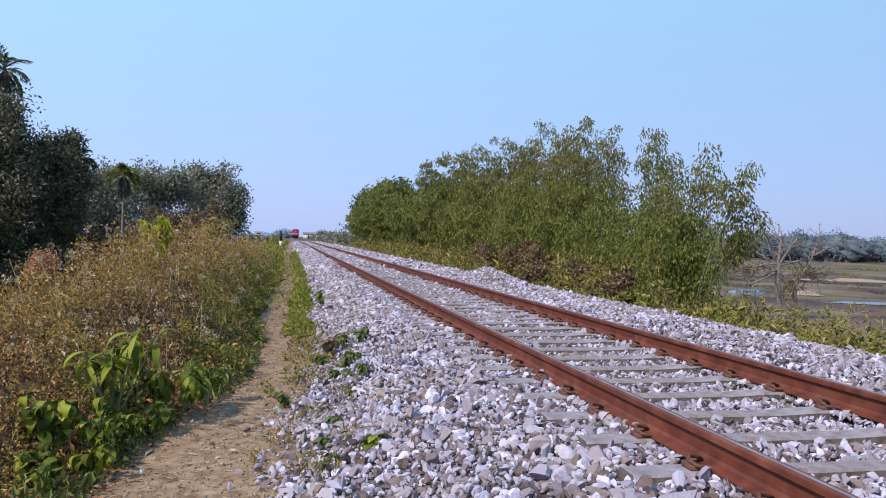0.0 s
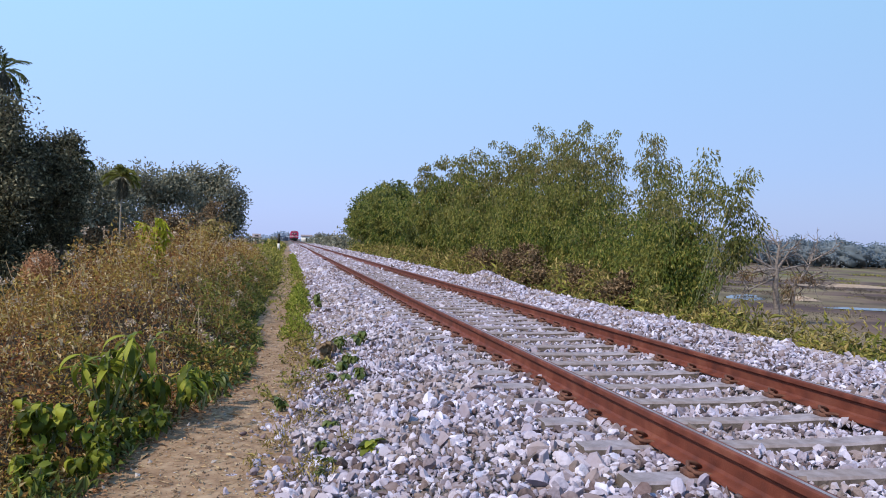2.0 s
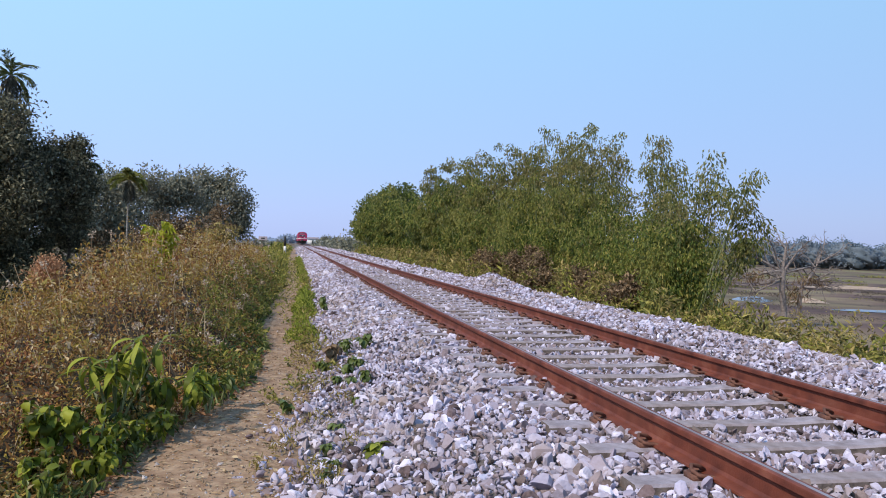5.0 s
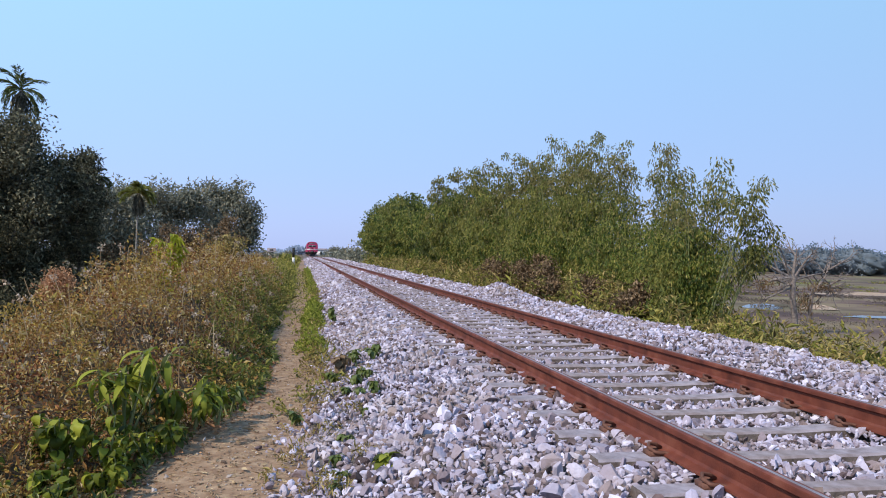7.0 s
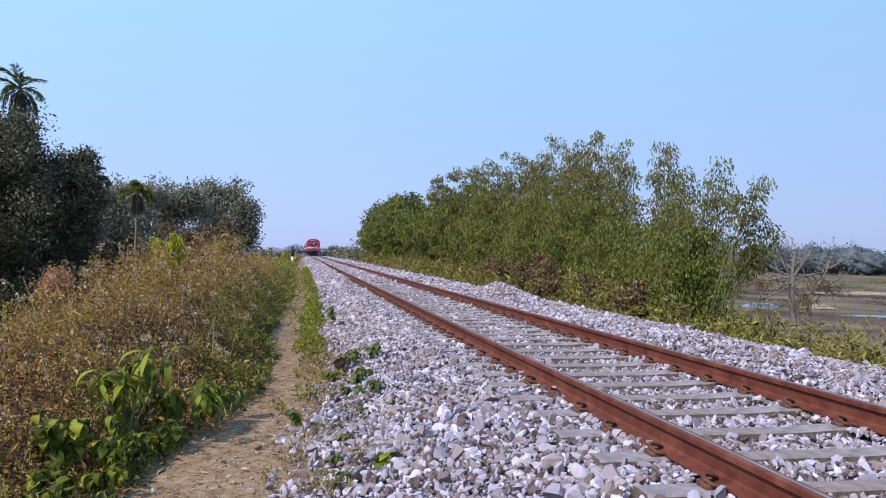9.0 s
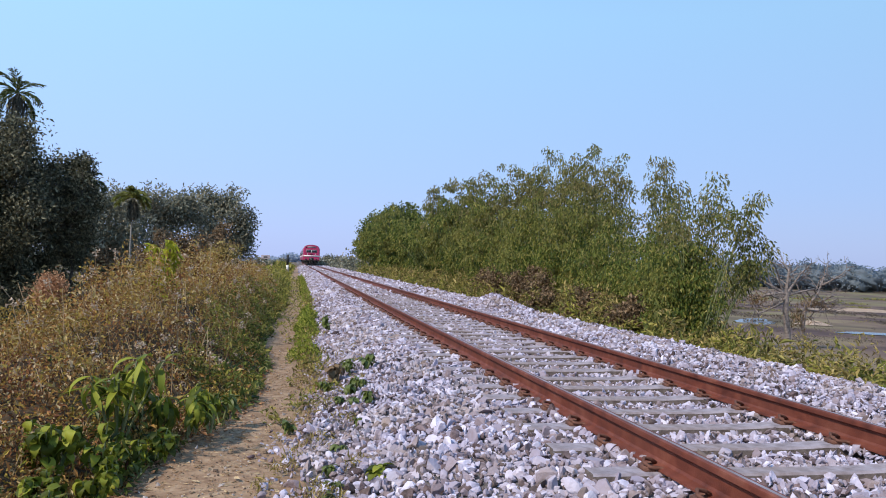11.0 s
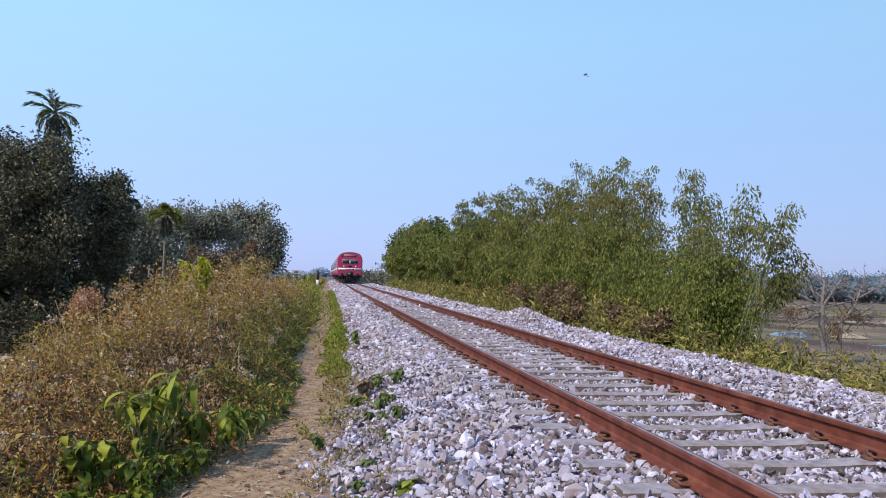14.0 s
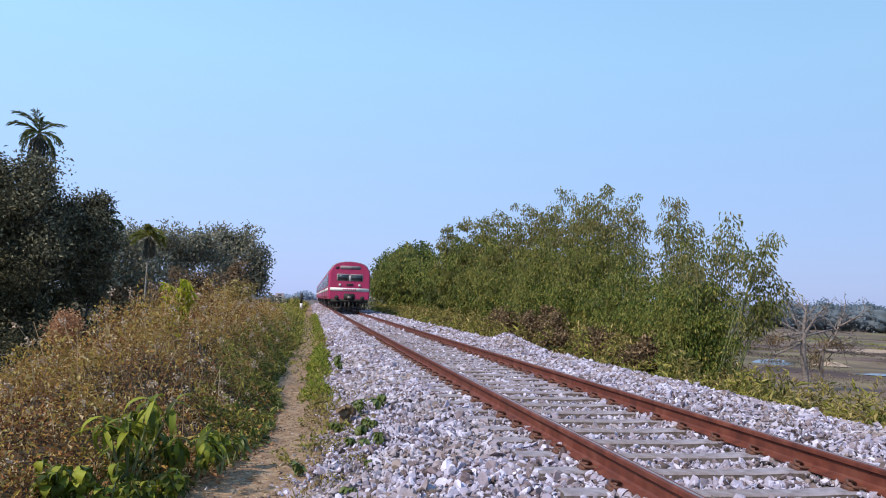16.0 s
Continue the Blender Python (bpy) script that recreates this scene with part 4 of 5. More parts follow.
def tree(x, y, height, crown, leaves, leaf, mat, label, depth=4, bark=None, base=None, name="tree", spread=0.62, trunk=0.32, group="", slim=0.45, lean=(0, 0), dome=0.0):
    reseed(x, y)
    g = float(ground_z(x, y)) if base is None else base
    t = empty(name, (x, y, g - 0.05), label=label, category="tree", group=group)
    out, tips = [], []
    tl = height * trunk
    limbs(np.zeros(3), unit(np.array([lean[0], lean[1], 1.0])), tl, height * 0.022, depth, out, tips, spread, 0.12, 0.7)
    tips = np.array(tips)
    # bring the crown to the size wanted
    span = np.array([crown / max(np.abs(tips[:, 0]).max(), 0.1), crown / max(np.abs(tips[:, 1]).max(), 0.1), height * 0.94 / tips[:, 2].max()])
    scale = np.array([span[0], span[1], span[2]]).clip(0.4, 2.2)
    v, f = joined(out)
    link("trunk", mesh_of("trunk", v * scale, f, True), bark or M_BARK, t, "branching trunk")
    tips = tips * scale
    pick = tips[rng.integers(0, len(tips), leaves // 22)]
    pick = pick + rng.normal(0, 0.032 * height, pick.shape)
    full = int(len(pick) * dome)
    if full:          # lobes of a rounded, filled crown
        turn, rise = np.arange(14) * 2.4, np.linspace(-1, 1, 14)
        lobes = np.stack([np.cos(turn), np.sin(turn), rise], -1) * np.stack([0.7 * crown * np.sqrt(1.1 - 0.95 * rise ** 2)] * 2 + [np.full(14, height * 0.27)], -1) + [0, 0, height * 0.64]
        pick[:full] = lobes[rng.integers(0, 14, full)] + unit(rng.normal(size=(full, 3))) * rng.uniform(0.5, 1.0, (full, 1)) * crown * 0.34
    b = np.repeat(pick, 22, 0) + balls(len(pick) * 22) * leaf * 3.0
    v, f = leaf_arrays(b, rng.normal(size=b.shape) + [0, 0, 0.2], leaf * rng.uniform(0.6, 1.3, len(b)), leaf * slim * 1.2, 0.2, 0.2)
    link("crown", mesh_of("crown", v, f), mat, t, "uneven leafy crown")
    return t


def palm(x, y, height, fronds, size, label, skirt=0, base=None, mat=None, arch=(0.0, 1.45, 1.7)):
    reseed(x, y)
    g = float(ground_z(x, y)) if base is None else base
    p = empty("palm_tree", (x, y, g - 0.05), label=label, category="palm tree", group="slender palms")
    s = np.linspace(0, 1, 10)[:, None]
    link("trunk", mesh_of("trunk", *tube_arrays(s * [[0.1, 0.05, height]], np.linspace(0.075, 0.05, 10), 8), True), M_PALEBARK, p, "slender pale ringed trunk")
    for k in range(fronds + skirt):
        dead = k >= fronds
        a = k * 2.4 + rng.uniform(-0.2, 0.2)
        lift = rng.uniform(-0.3, 0.2) if dead else arch[0] + (arch[1] - arch[0]) * ((k * 7) % fronds + rng.random()) / fronds
        way = np.array([math.cos(a), math.sin(a), 0])
        long = size * rng.uniform(0.8, 1.1)
        u = np.linspace(0, 1, 15)
        slope = np.maximum(lift - arch[2] * u ** 1.4 - (0.9 if dead else 0.0), -1.5)
        rx, rz = np.cumsum(np.cos(slope)) * long / 15, np.cumsum(np.sin(slope)) * long / 15
        rib = way * (rx[:, None] - rx[0]) + np.array([0, 0, 1]) * (rz[:, None] - rz[0])
        rv, rf = tube_arrays(rib, np.linspace(0.03, 0.006, 15), 3)
        m = 4 if fronds < 20 else 6
        pos = np.repeat(rib[2:], m, 0) + rng.normal(0, 0.025, (13 * m, 3))
        sd = np.tile([1.0, -1.0], 13 * m // 2)[:, None] * np.cross(way, [0, 0, 1])[None]
        lw = sd * 0.55 + unit(np.gradient(rib, axis=0))[2:].repeat(m, 0) * 1.1 + [0, 0, -0.22] + rng.normal(0, 0.14, (13 * m, 3))
        ll = long * 0.3 * np.repeat(0.45 + 0.55 * np.sin(np.pi * (0.1 + 0.8 * u[2:])), m)
        lv, lf = leaf_arrays(pos, lw, ll, 0.038, 0.15, 0.18)
        tri = np.concatenate([rf[:, [0, 1, 2]], rf[:, [0, 2, 3]]])
        v, f = joined([(rv, tri), (lv, lf)])
        ob = link("frond", mesh_of("frond", v, f), M_PALMDRY if dead else mat or M_PALM, p)
        ob.location = (0.1, 0.05, height)
    return p


def build_left_trees():
    D, GD = "dark dense broadleaf tree beside the bank", "dark trees beside the bank"
    tree(-13.2, 38.6, 9.5, 2.15, 26000, 0.2, M_DARKLEAF, D, group=GD, dome=0.8)
    tree(-16.2, 41.0, 10.0, 2.5, 17000, 0.2, M_DARKLEAF, D, group=GD, dome=0.7)
    tree(-10.95, 41.5, 8.5, 1.35, 15000, 0.18, M_DARKLEAF, D, group=GD, dome=0.8)
    tree(-13.6, 35.0, 5.6, 2.2, 18000, 0.15, M_THICKET_SHADE, "low spreading tree beside the bank, leaves darkened as in shade", group=GD, trunk=0.2)
    tree(-12.3, 38.0, 4.9, 1.4, 14000, 0.15, M_THICKET_SHADE, "low spreading tree beside the bank, leaves darkened as in shade", group=GD, trunk=0.2)
    palm(-13.6, 41.0, 11.1, 15, 1.55, "slender palm rising above dark trees", 8, None, None, (-0.6, 1.5, 1.2))
    palm(-13.0, 66.0, 8.0, 28, 1.65, "slender palm with a skirt of dead fronds", 18, None, M_PALMLIT, (0.15, 1.5, 1.35))
    palm(-10.5, 42.4, 7.1, 9, 1.2, "slender palm half hidden in dark trees")
    G, GG = "grey-green broadleaf tree, its leaf colour paled for haze", "dusty trees along the bank"
    for x, y, h, c, n, lf in ((-15.8, 82, 10.0, 4.2, 9000, 0.36), (-12.2, 87, 9.9, 4.0, 9000, 0.38), (-8.1, 92, 11.2, 3.5, 11000, 0.38), (-17, 76, 9.0, 3.5, 8000, 0.4), (-20, 70, 9.2, 3.5, 7000, 0.4)):
        tree(x, y, h, c, n, lf, M_GREYLEAF, G, group=GG, dome=0.4, bark=M_PALEBARK)
    for x, y, h, c in ((-12.6, 72, 4.0, 2.6), (-9.4, 70, 5.2, 2.4), (-7.6, 80, 6.4, 2.0), (-16.5, 72, 5.2, 2.8)):
        tree(x, y, h, c, 4200, 0.26, M_VINE, "low brownish half-bare tree under taller ones", group=GG, trunk=0.24, bark=M_DEADWOOD)
    tree(8.6, 205.0, 3.4, 1.3, 2500, 0.35, M_GREYLEAF, "small grey-green tree beside the far track", group="trees behind the bamboo", trunk=0.2)
    tree(-2.0, 21.0, 1.95, 0.6, 4000, 0.09, M_WITHER, "brown shrub with withered leaves on the bank", name="shrub", trunk=0.2, depth=3)
    for x, y, h, c in ((7.9, 20.4, 1.5, 0.7), (7.7, 23.2, 1.6, 0.8), (7.9, 26.0, 1.8, 0.9), (7.8, 29.5, 1.8, 0.9), (8.0, 33.5, 1.7, 1.0), (7.8, 17.3, 1.2, 0.55)):
        tree(x, y, h, c, 4600, 0.1, M_VINE, "withered brown shrub at the foot of the bamboo", name="shrub", trunk=0.2, depth=3, group="withered shrubs before the bamboo")
    tree(-6.5, 24.0, 2.2, 0.65, 4500, 0.09, M_RUSTLEAF, "rust-brown withered bush below the bank", name="shrub", trunk=0.2, depth=3)
    tree(12.9, 98.0, 10.6, 3.2, 12000, 0.42, M_SHRUB, "rounded green tree behind the bamboo", group="trees behind the bamboo", trunk=0.22, dome=0.8)
    tree(13.0, 118.0, 10.8, 3.3, 12000, 0.46, M_SHRUB, "rounded green tree behind the bamboo", group="trees behind the bamboo", trunk=0.22, dome=0.8)


build_left_trees()


def build_thicket():
    """Scrub under and between the trees, its shade painted into the leaf colour."""
    base = []
    for k in range(110):
        y = rng.uniform(31, 80) if k % 2 else rng.uniform(30, 42)
        x = -(rng.uniform(0.13, 0.46) if k % 2 else rng.uniform(0.24, 0.48)) * y - 1.5
        r, h = rng.uniform(0.8, 1.6), rng.uniform(1.0, 2.6)
        b = balls(300) * [r, r, h * 0.55]
        base.append(b * (1 + 0.3 * np.sin(4 * b[:, :1] + 3 * b[:, 1:2])) + [x, y, float(ground_z(x, y)) + h * 0.5])
    b = np.concatenate(base)
    b = b[b[:, 2] > ground_z(b[:, 0], b[:, 1])]
    ln = 0.006 * b[:, 1] * rng.uniform(0.6, 1.3, len(b))
    v, f = leaf_arrays(b, rng.normal(size=b.shape), ln, ln * 0.5, 0.2, 0.2)
    tagged(link("thicket", mesh_of("thicket", v, f), M_THICKET_SHADE), label="scrub under the trees below the bank, leaves darkened as in shade", category="scrub", kind="stuff")


build_thicket()


def build_dead_tree():
    x, y = 28.3, 40.4
    reseed(x, y)
    g = float(ground_z(x, y))
    t = empty("dead_tree", (x, y, g - 0.05), label="bare forked dead tree with sagging limbs and dry vine", category="tree")

    def branch(name, start, way, length, radius, depth, sag, label):
        out, tips = [], []
        limbs(np.array(start), unit(np.array(way)), length, radius, depth, out, tips, 0.5, sag, 0.66)
        v, f = joined(out)
        link(name, mesh_of(name, v, f, True), M_DEADWOOD, t, label)

    for foot, top, r in (((-0.5, 0, 0), (-0.62, 0, 3.3), 0.19), ((0.5, 0.2, 0), (0.75, 0.1, 2.6), 0.14)):
        s = np.linspace(0, 1, 8)[:, None]
        p = np.array(foot) * (1 - s) + np.array(top) * s + 0.09 * np.sin(s * 7) * [[1, 0.5, 0]]
        link("trunk", mesh_of("trunk", *tube_arrays(p, np.linspace(r, r * 0.75, 8), 8), True), M_DEADWOOD, t, "bare weathered trunk")
    for start, way, length, r, sag in (((-0.62, 0, 3.2), (-1.0, -0.1, 0.1), 1.9, 0.1, -0.06), ((-0.62, 0, 3.2), (-0.95, 0.2, 0.4), 1.7, 0.09, 0.0), ((-0.6, 0, 2.7), (-1.0, -0.1, -0.3), 1.9, 0.07, -0.05), ((-0.6, 0, 3.1), (1.0, 0.1, 0.25), 1.5, 0.08, -0.04), ((-0.62, 0, 3.3), (0.1, 0, 1.0), 1.1, 0.1, 0.05),
                                       ((-0.6, 0, 3.2), (0.55, -0.1, 0.75), 1.2, 0.09, 0.0), ((0.95, 0.1, 2.6), (0.75, 0, 0.8), 1.2, 0.1, 0.0), ((0.95, 0.1, 2.6), (1.0, 0.1, 0.15), 1.1, 0.09, -0.03),
                                       ((0.95, 0.1, 2.5), (-0.5, 0, 0.9), 0.9, 0.08, 0.0), ((-0.6, 0, 2.9), (-1.0, -0.3, -0.1), 1.3, 0.08, -0.08),
                                       ((-0.6, 0, 2.8), (-1.0, 0.1, 0.22), 2.1, 0.07, -0.02), ((-0.6, 0, 2.6), (-0.95, -0.2, 0.0), 2.0, 0.06, -0.06), ((0.7, 0.1, 2.5), (1.0, -0.2, 0.35), 1.3, 0.07, -0.03), ((0.7, 0.1, 2.3), (0.95, 0.2, -0.1), 1.2, 0.06, -0.05), ((-0.55, 0, 3.0), (0.3, 0.1, 0.9), 1.2, 0.07, 0.0), ((-0.6, 0, 3.1), (-0.6, 0.1, 0.7), 1.3, 0.07, 0.0)):
        branch("limb", start, way, length, r, 5, sag, "sagging bare limb")
    c = np.concatenate([np.array([0.15, 0, 1.9]) + rng.normal(0, 1, (200, 3)) * [0.33, 0.2, 0.38], np.array([1.3, 0, 2.8]) + rng.normal(0, 1, (160, 3)) * [0.5, 0.2, 0.16], np.array([-2.3, 0, 2.9]) + rng.normal(0, 1, (160, 3)) * [0.6, 0.3, 0.18]])
    v, f = leaf_arrays(c, rng.normal(size=c.shape) + [0, 0, -1.2], 0.3, 0.035)
    link("vine", mesh_of("vine", v, f), M_VINE, t, "dry brown hanging vine")


build_dead_tree()


# ---- valley: ponds, far woods ----
def pond(x, y, rx, ry, turn=0.0):
    a = np.linspace(0, 2 * np.pi, 49)[:-1]
    r = 1 + 0.12 * np.sin(3 * a + x) + 0.08 * np.sin(5 * a + y)
    px, py = rx * r * np.cos(a), ry * r * np.sin(a)
    c, s = math.cos(turn), math.sin(turn)
    z = -3.2 + 0.001 * (y - 40)
    v = np.concatenate([[[x, y, z]], np.stack([x + c * px - s * py, y + s * px + c * py, np.full(48, z)], -1)])
    f = np.array([[0, k + 1, (k + 1) % 48 + 1] for k in range(48)])
    tagged(link("pond", mesh_of("pond", v, f), M_WATER), label="still shallow pond in the field", category="pond", kind="structure")


pond(41.5, 65.0, 1.6, 4.5, -0.55)
pond(46.5, 52.0, 5.5, 1.6, -0.5)


def build_sand_heap(x, y, rx, ry, label):
    a, r = np.meshgrid(np.linspace(0, 2 * np.pi, 25)[:-1], np.linspace(0, 1, 7))
    h = 0.3 * (1 - r ** 2) ** 1.5 * (1 + 0.3 * np.sin(3 * a + 1))
    v = np.stack([x + rx * r * np.cos(a) + 0.3 * ry * r * np.sin(a), y - 0.5 * rx * r * np.cos(a) + ry * r * np.sin(a), -3.22 + h], -1).reshape(-1, 3)
    i = (np.arange(6)[:, None] * 24 + np.arange(24)[None]).reshape(-1, 1)
    j = (np.arange(6)[:, None] * 24 + (np.arange(24)[None] + 1) % 24).reshape(-1, 1)
    tagged(link("sand_heap", mesh_of("sand_heap", v, np.concatenate([i, j, j + 24, i + 24], -1), True), M_SAND), label=label, category="sand heap", kind="stuff")


build_sand_heap(45.5, 62.5, 1.5, 0.8, "low heap of pale sand in the field")
build_sand_heap(72.0, 90.0, 7.0, 1.2, "long low bank of pale sand in the fields")


def build_field_scrub():
    n = 110000
    x, y = rng.uniform(13, 75, n), rng.uniform(14, 95, n)
    ok = (wave(x, y, 7.0, 3) + 0.6 * wave(x, y, 2.2, 5) > 0.45) & (x < 0.98 * y) & (x > 0.5 * y)
    x, y = x[ok], y[ok]
    b = np.stack([x, y, ground_z(x, y) + rng.uniform(0, 0.06, len(x))], -1)
    ln = 0.0034 * np.hypot(x, y) * rng.uniform(0.4, 1.0, len(x))
    v, f = leaf_arrays(b, rng.normal(size=b.shape) + [0, 0, 0.5], ln, ln * 0.3)
    tagged(link("field_scrub", mesh_of("field_scrub", v, f), M_BARK), label="patches of low brown scrub in the fields", category="scrub", kind="stuff")
    x, y = rng.uniform(13, 120, n), rng.uniform(14, 150, n)
    ok = (wave(x, y, 9.0, 12) + 0.5 * wave(x, y, 2.6, 1) > 0.55) & (x < 0.98 * y) & (x > 0.5 * y)
    x, y = x[ok], y[ok]
    b = np.stack([x, y, ground_z(x, y) + rng.uniform(0, 0.04, len(x))], -1)
    ln = 0.0034 * np.hypot(x, y) * rng.uniform(0.4, 1.0, len(x))
    v, f = leaf_arrays(b, rng.normal(size=b.shape) + [0, 0, 0.5], ln, ln * 0.3)
    tagged(link("field_grass", mesh_of("field_grass", v, f), M_GREENWEED), label="patches of green grass in the fields", category="grass", kind="stuff")


build_field_scrub()


def far_wood(name, spots, leaf, label, per=420, mat=None, core=False):
    base = []
    for x, y, r, h in spots:
        g = float(ground_z(x, y))
        b = balls(per)
        b = b * [r, r, h * 0.48] * (1 + 0.25 * np.sin(5 * b[:, :1] + 3 * b[:, 2:]))
        base.append(b + [x, y, g + h * 0.52])
    b = np.concatenate(base)
    v, f = leaf_arrays(b, rng.normal(size=b.shape), leaf * rng.uniform(0.6, 1.3, len(b)), leaf * 0.7, 0.2, 0.2)
    if core:          # full, lobed crowns inside the loose leaves
        bm = bmesh.new()
        bmesh.ops.create_icosphere(bm, subdivisions=4, radius=1.0)
        bm.verts.ensure_lookup_table()
        ball = np.array([p.co[:] for p in bm.verts])
        tri = np.array([[p.index for p in q.verts] for q in bm.faces])
        bm.free()
        lumps = []
        for x, y, r, h in spots:
            lump = 1 + 0.16 * np.sin(5 * ball[:, :1] + x) * np.cos(4 * ball[:, 1:2] + y) + 0.12 * np.sin(9 * ball[:, 2:] + 7 * ball[:, :1] + y) + 0.06 * np.sin(17 * ball[:, 1:2] - 13 * ball[:, 2:] + x)
            lumps.append((ball * lump * [r * 0.85, r * 0.85, h * 0.42] + [x, y, float(ground_z(x, y)) + h * 0.48], tri))
        v, f = joined(lumps + [(v, f)])
    tagged(link(name, mesh_of(name, v, f, core), mat or M_FARWOOD), label=label, category="woods", kind="stuff")


def build_far():
    spots = []
    for _ in range(120):
        a = radians(rng.uniform(28, 52))
        d = rng.uniform(270, 360)
        spots.append((d * math.sin(a), d * math.cos(a), rng.uniform(3, 6.5), rng.uniform(4.5, 9.5)))
    far_wood("far_woods", spots, 0.9, "far tree line beyond the fields, haze put into its leaf colour", 1000, None, True)
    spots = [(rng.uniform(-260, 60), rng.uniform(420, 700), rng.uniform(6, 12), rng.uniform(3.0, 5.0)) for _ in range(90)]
    far_wood("far_woods", spots, 1.6, "far tree line along the railway, its leaf colour paled for haze", 420, M_FARHAZE)
    spots = [(rng.uniform(7.5, 16), rng.uniform(95, 240), rng.uniform(1.5, 3.0), rng.uniform(1.5, 3.6)) for _ in range(45)]
    far_wood("trackside_bushes", spots, 0.45, "grey-green bushes along the far track", 300, M_GREYLEAF)
    spots = [(rng.uniform(-14, -3.5), rng.uniform(75, 260), rng.uniform(1.2, 2.4), rng.uniform(1.2, 2.0)) for _ in range(45)]
    far_wood("trackside_bushes", spots, 0.4, "low green bushes along the far track", 300, M_GREYLEAF)


build_far()


# ---- posts, sheds ----
def build_posts():
    x, y = -0.66, 75.0
    g = float(ground_z(x, y))
    p = empty("marker_post", (x, y, g), label="white concrete trackside post with black top and foot", category="post")
    part("foot", box_bm(-0.13, 0.13, -0.13, 0.13, -0.1, 0.3, 0.015), M_BLACK, p, "black painted foot")
    part("shaft", box_bm(-0.12, 0.12, -0.12, 0.12, 0.3, 1.0, 0.015), M_WHITE, p)
    part("cap", box_bm(-0.115, 0.115, -0.115, 0.115, 1.0, 1.93, 0.02), M_BLACK, p, "black painted top")
    x, y = 7.2, 200.0
    p = empty("boundary_stone", (x, y, float(ground_z(x, y))), label="white trackside stone with broad foot", category="post")
    part("base", box_bm(-0.6, 0.6, -0.4, 0.4, -0.1, 0.55, 0.05), M_WHITE, p)
    part("shaft", box_bm(-0.26, 0.26, -0.2, 0.2, 0.55, 1.8, 0.05), M_WHITE, p)


build_posts()


def build_fence():
    fence = empty("wire_fence", label="thin wire fence with wooden posts under the trees", category="fence")
    xs = np.arange(-16.5, -8.4, 1.6)
    at = [(x, 29.5 + 0.12 * (x + 12), float(ground_z(x, 29.5))) for x in xs]
    for x, y, z in at:
        p = part("post", box_bm(-0.05, 0.05, -0.05, 0.05, -0.1, 1.25, 0.012), M_DEADWOOD, fence)
        p.location = (x, y, z)
    for h in (0.4, 0.8, 1.15):
        v, f = tube_arrays(np.array([(x, y - 0.06, z + h) for x, y, z in at]), np.full(len(at), 0.008), 4)
        link("wire", mesh_of("wire", v, f, True), M_STEEL, fence)


build_fence()


def shed(x, y, w, d, h, base, label):
    b = empty("shed", (x, y, base), label=label, category="building")
    for name, box in (("front_wall", (-w / 2, w / 2, -d / 2, -d / 2 + 0.2)), ("back_wall", (-w / 2, w / 2, d / 2 - 0.2, d / 2)), ("side_wall", (-w / 2, -w / 2 + 0.2, -d / 2 + 0.2, d / 2 - 0.2)), ("side_wall", (w / 2 - 0.2, w / 2, -d / 2 + 0.2, d / 2 - 0.2))):
        part(name, box_bm(*box, -0.3, h), M_WHITE, b)
    bm = bmesh.new()
    e = 0.3
    pts = [(-w / 2 - e, -d / 2 - e, h), (w / 2 + e, -d / 2 - e, h), (w / 2 + e, 0, h + 0.9), (-w / 2 - e, 0, h + 0.9), (-w / 2 - e, d / 2 + e, h), (w / 2 + e, d / 2 + e, h)]
    vs = [bm.verts.new(p) for p in pts] + [bm.verts.new((p[0], p[1], p[2] + 0.12)) for p in pts]
    for q in ((0, 1, 2, 3), (3, 2, 5, 4)):
        bm.faces.new([vs[k] for k in q[::-1]])
        bm.faces.new([vs[k + 6] for k in q])
    bmesh.ops.recalc_face_normals(bm, faces=bm.faces)
    part("roof", bm, M_ROOF, b, "grey sheet roof", True)
    part("door", box_bm(-0.45, 0.45, -d / 2 - 0.03, -d / 2 + 0.02, 0, 2.0), M_BLACK, b)


shed(-7.2, 200, 1.5, 2.0, 1.3, -0.5, "small white hut far beside the track")
shed(10.5, 420, 5.5, 4.0, 2.6, -0.6, "white building far along the track")


# ---- train ----
def section(z0=0.95, z1=3.93, half=1.6, n=36):
    """The coach's outline: flat sides, tumblehome below, arched roof."""
    pts = [(-half + 0.06, z0), (half - 0.06, z0), (half, z0 + 0.25), (half, 2.9), (half - 0.05, 3.2), (half - 0.2, 3.45)]
    for k in range(1, 10):
        a = math.pi * k / 10
        pts.append(((half - 0.2) * math.cos(a), 3.45 + (z1 - 3.45) * math.sin(a)))
    pts += [(-half + 0.2, 3.45), (-half + 0.05, 3.2), (-half, 2.9), (-half, z0 + 0.25)]
    return np.array(pts)


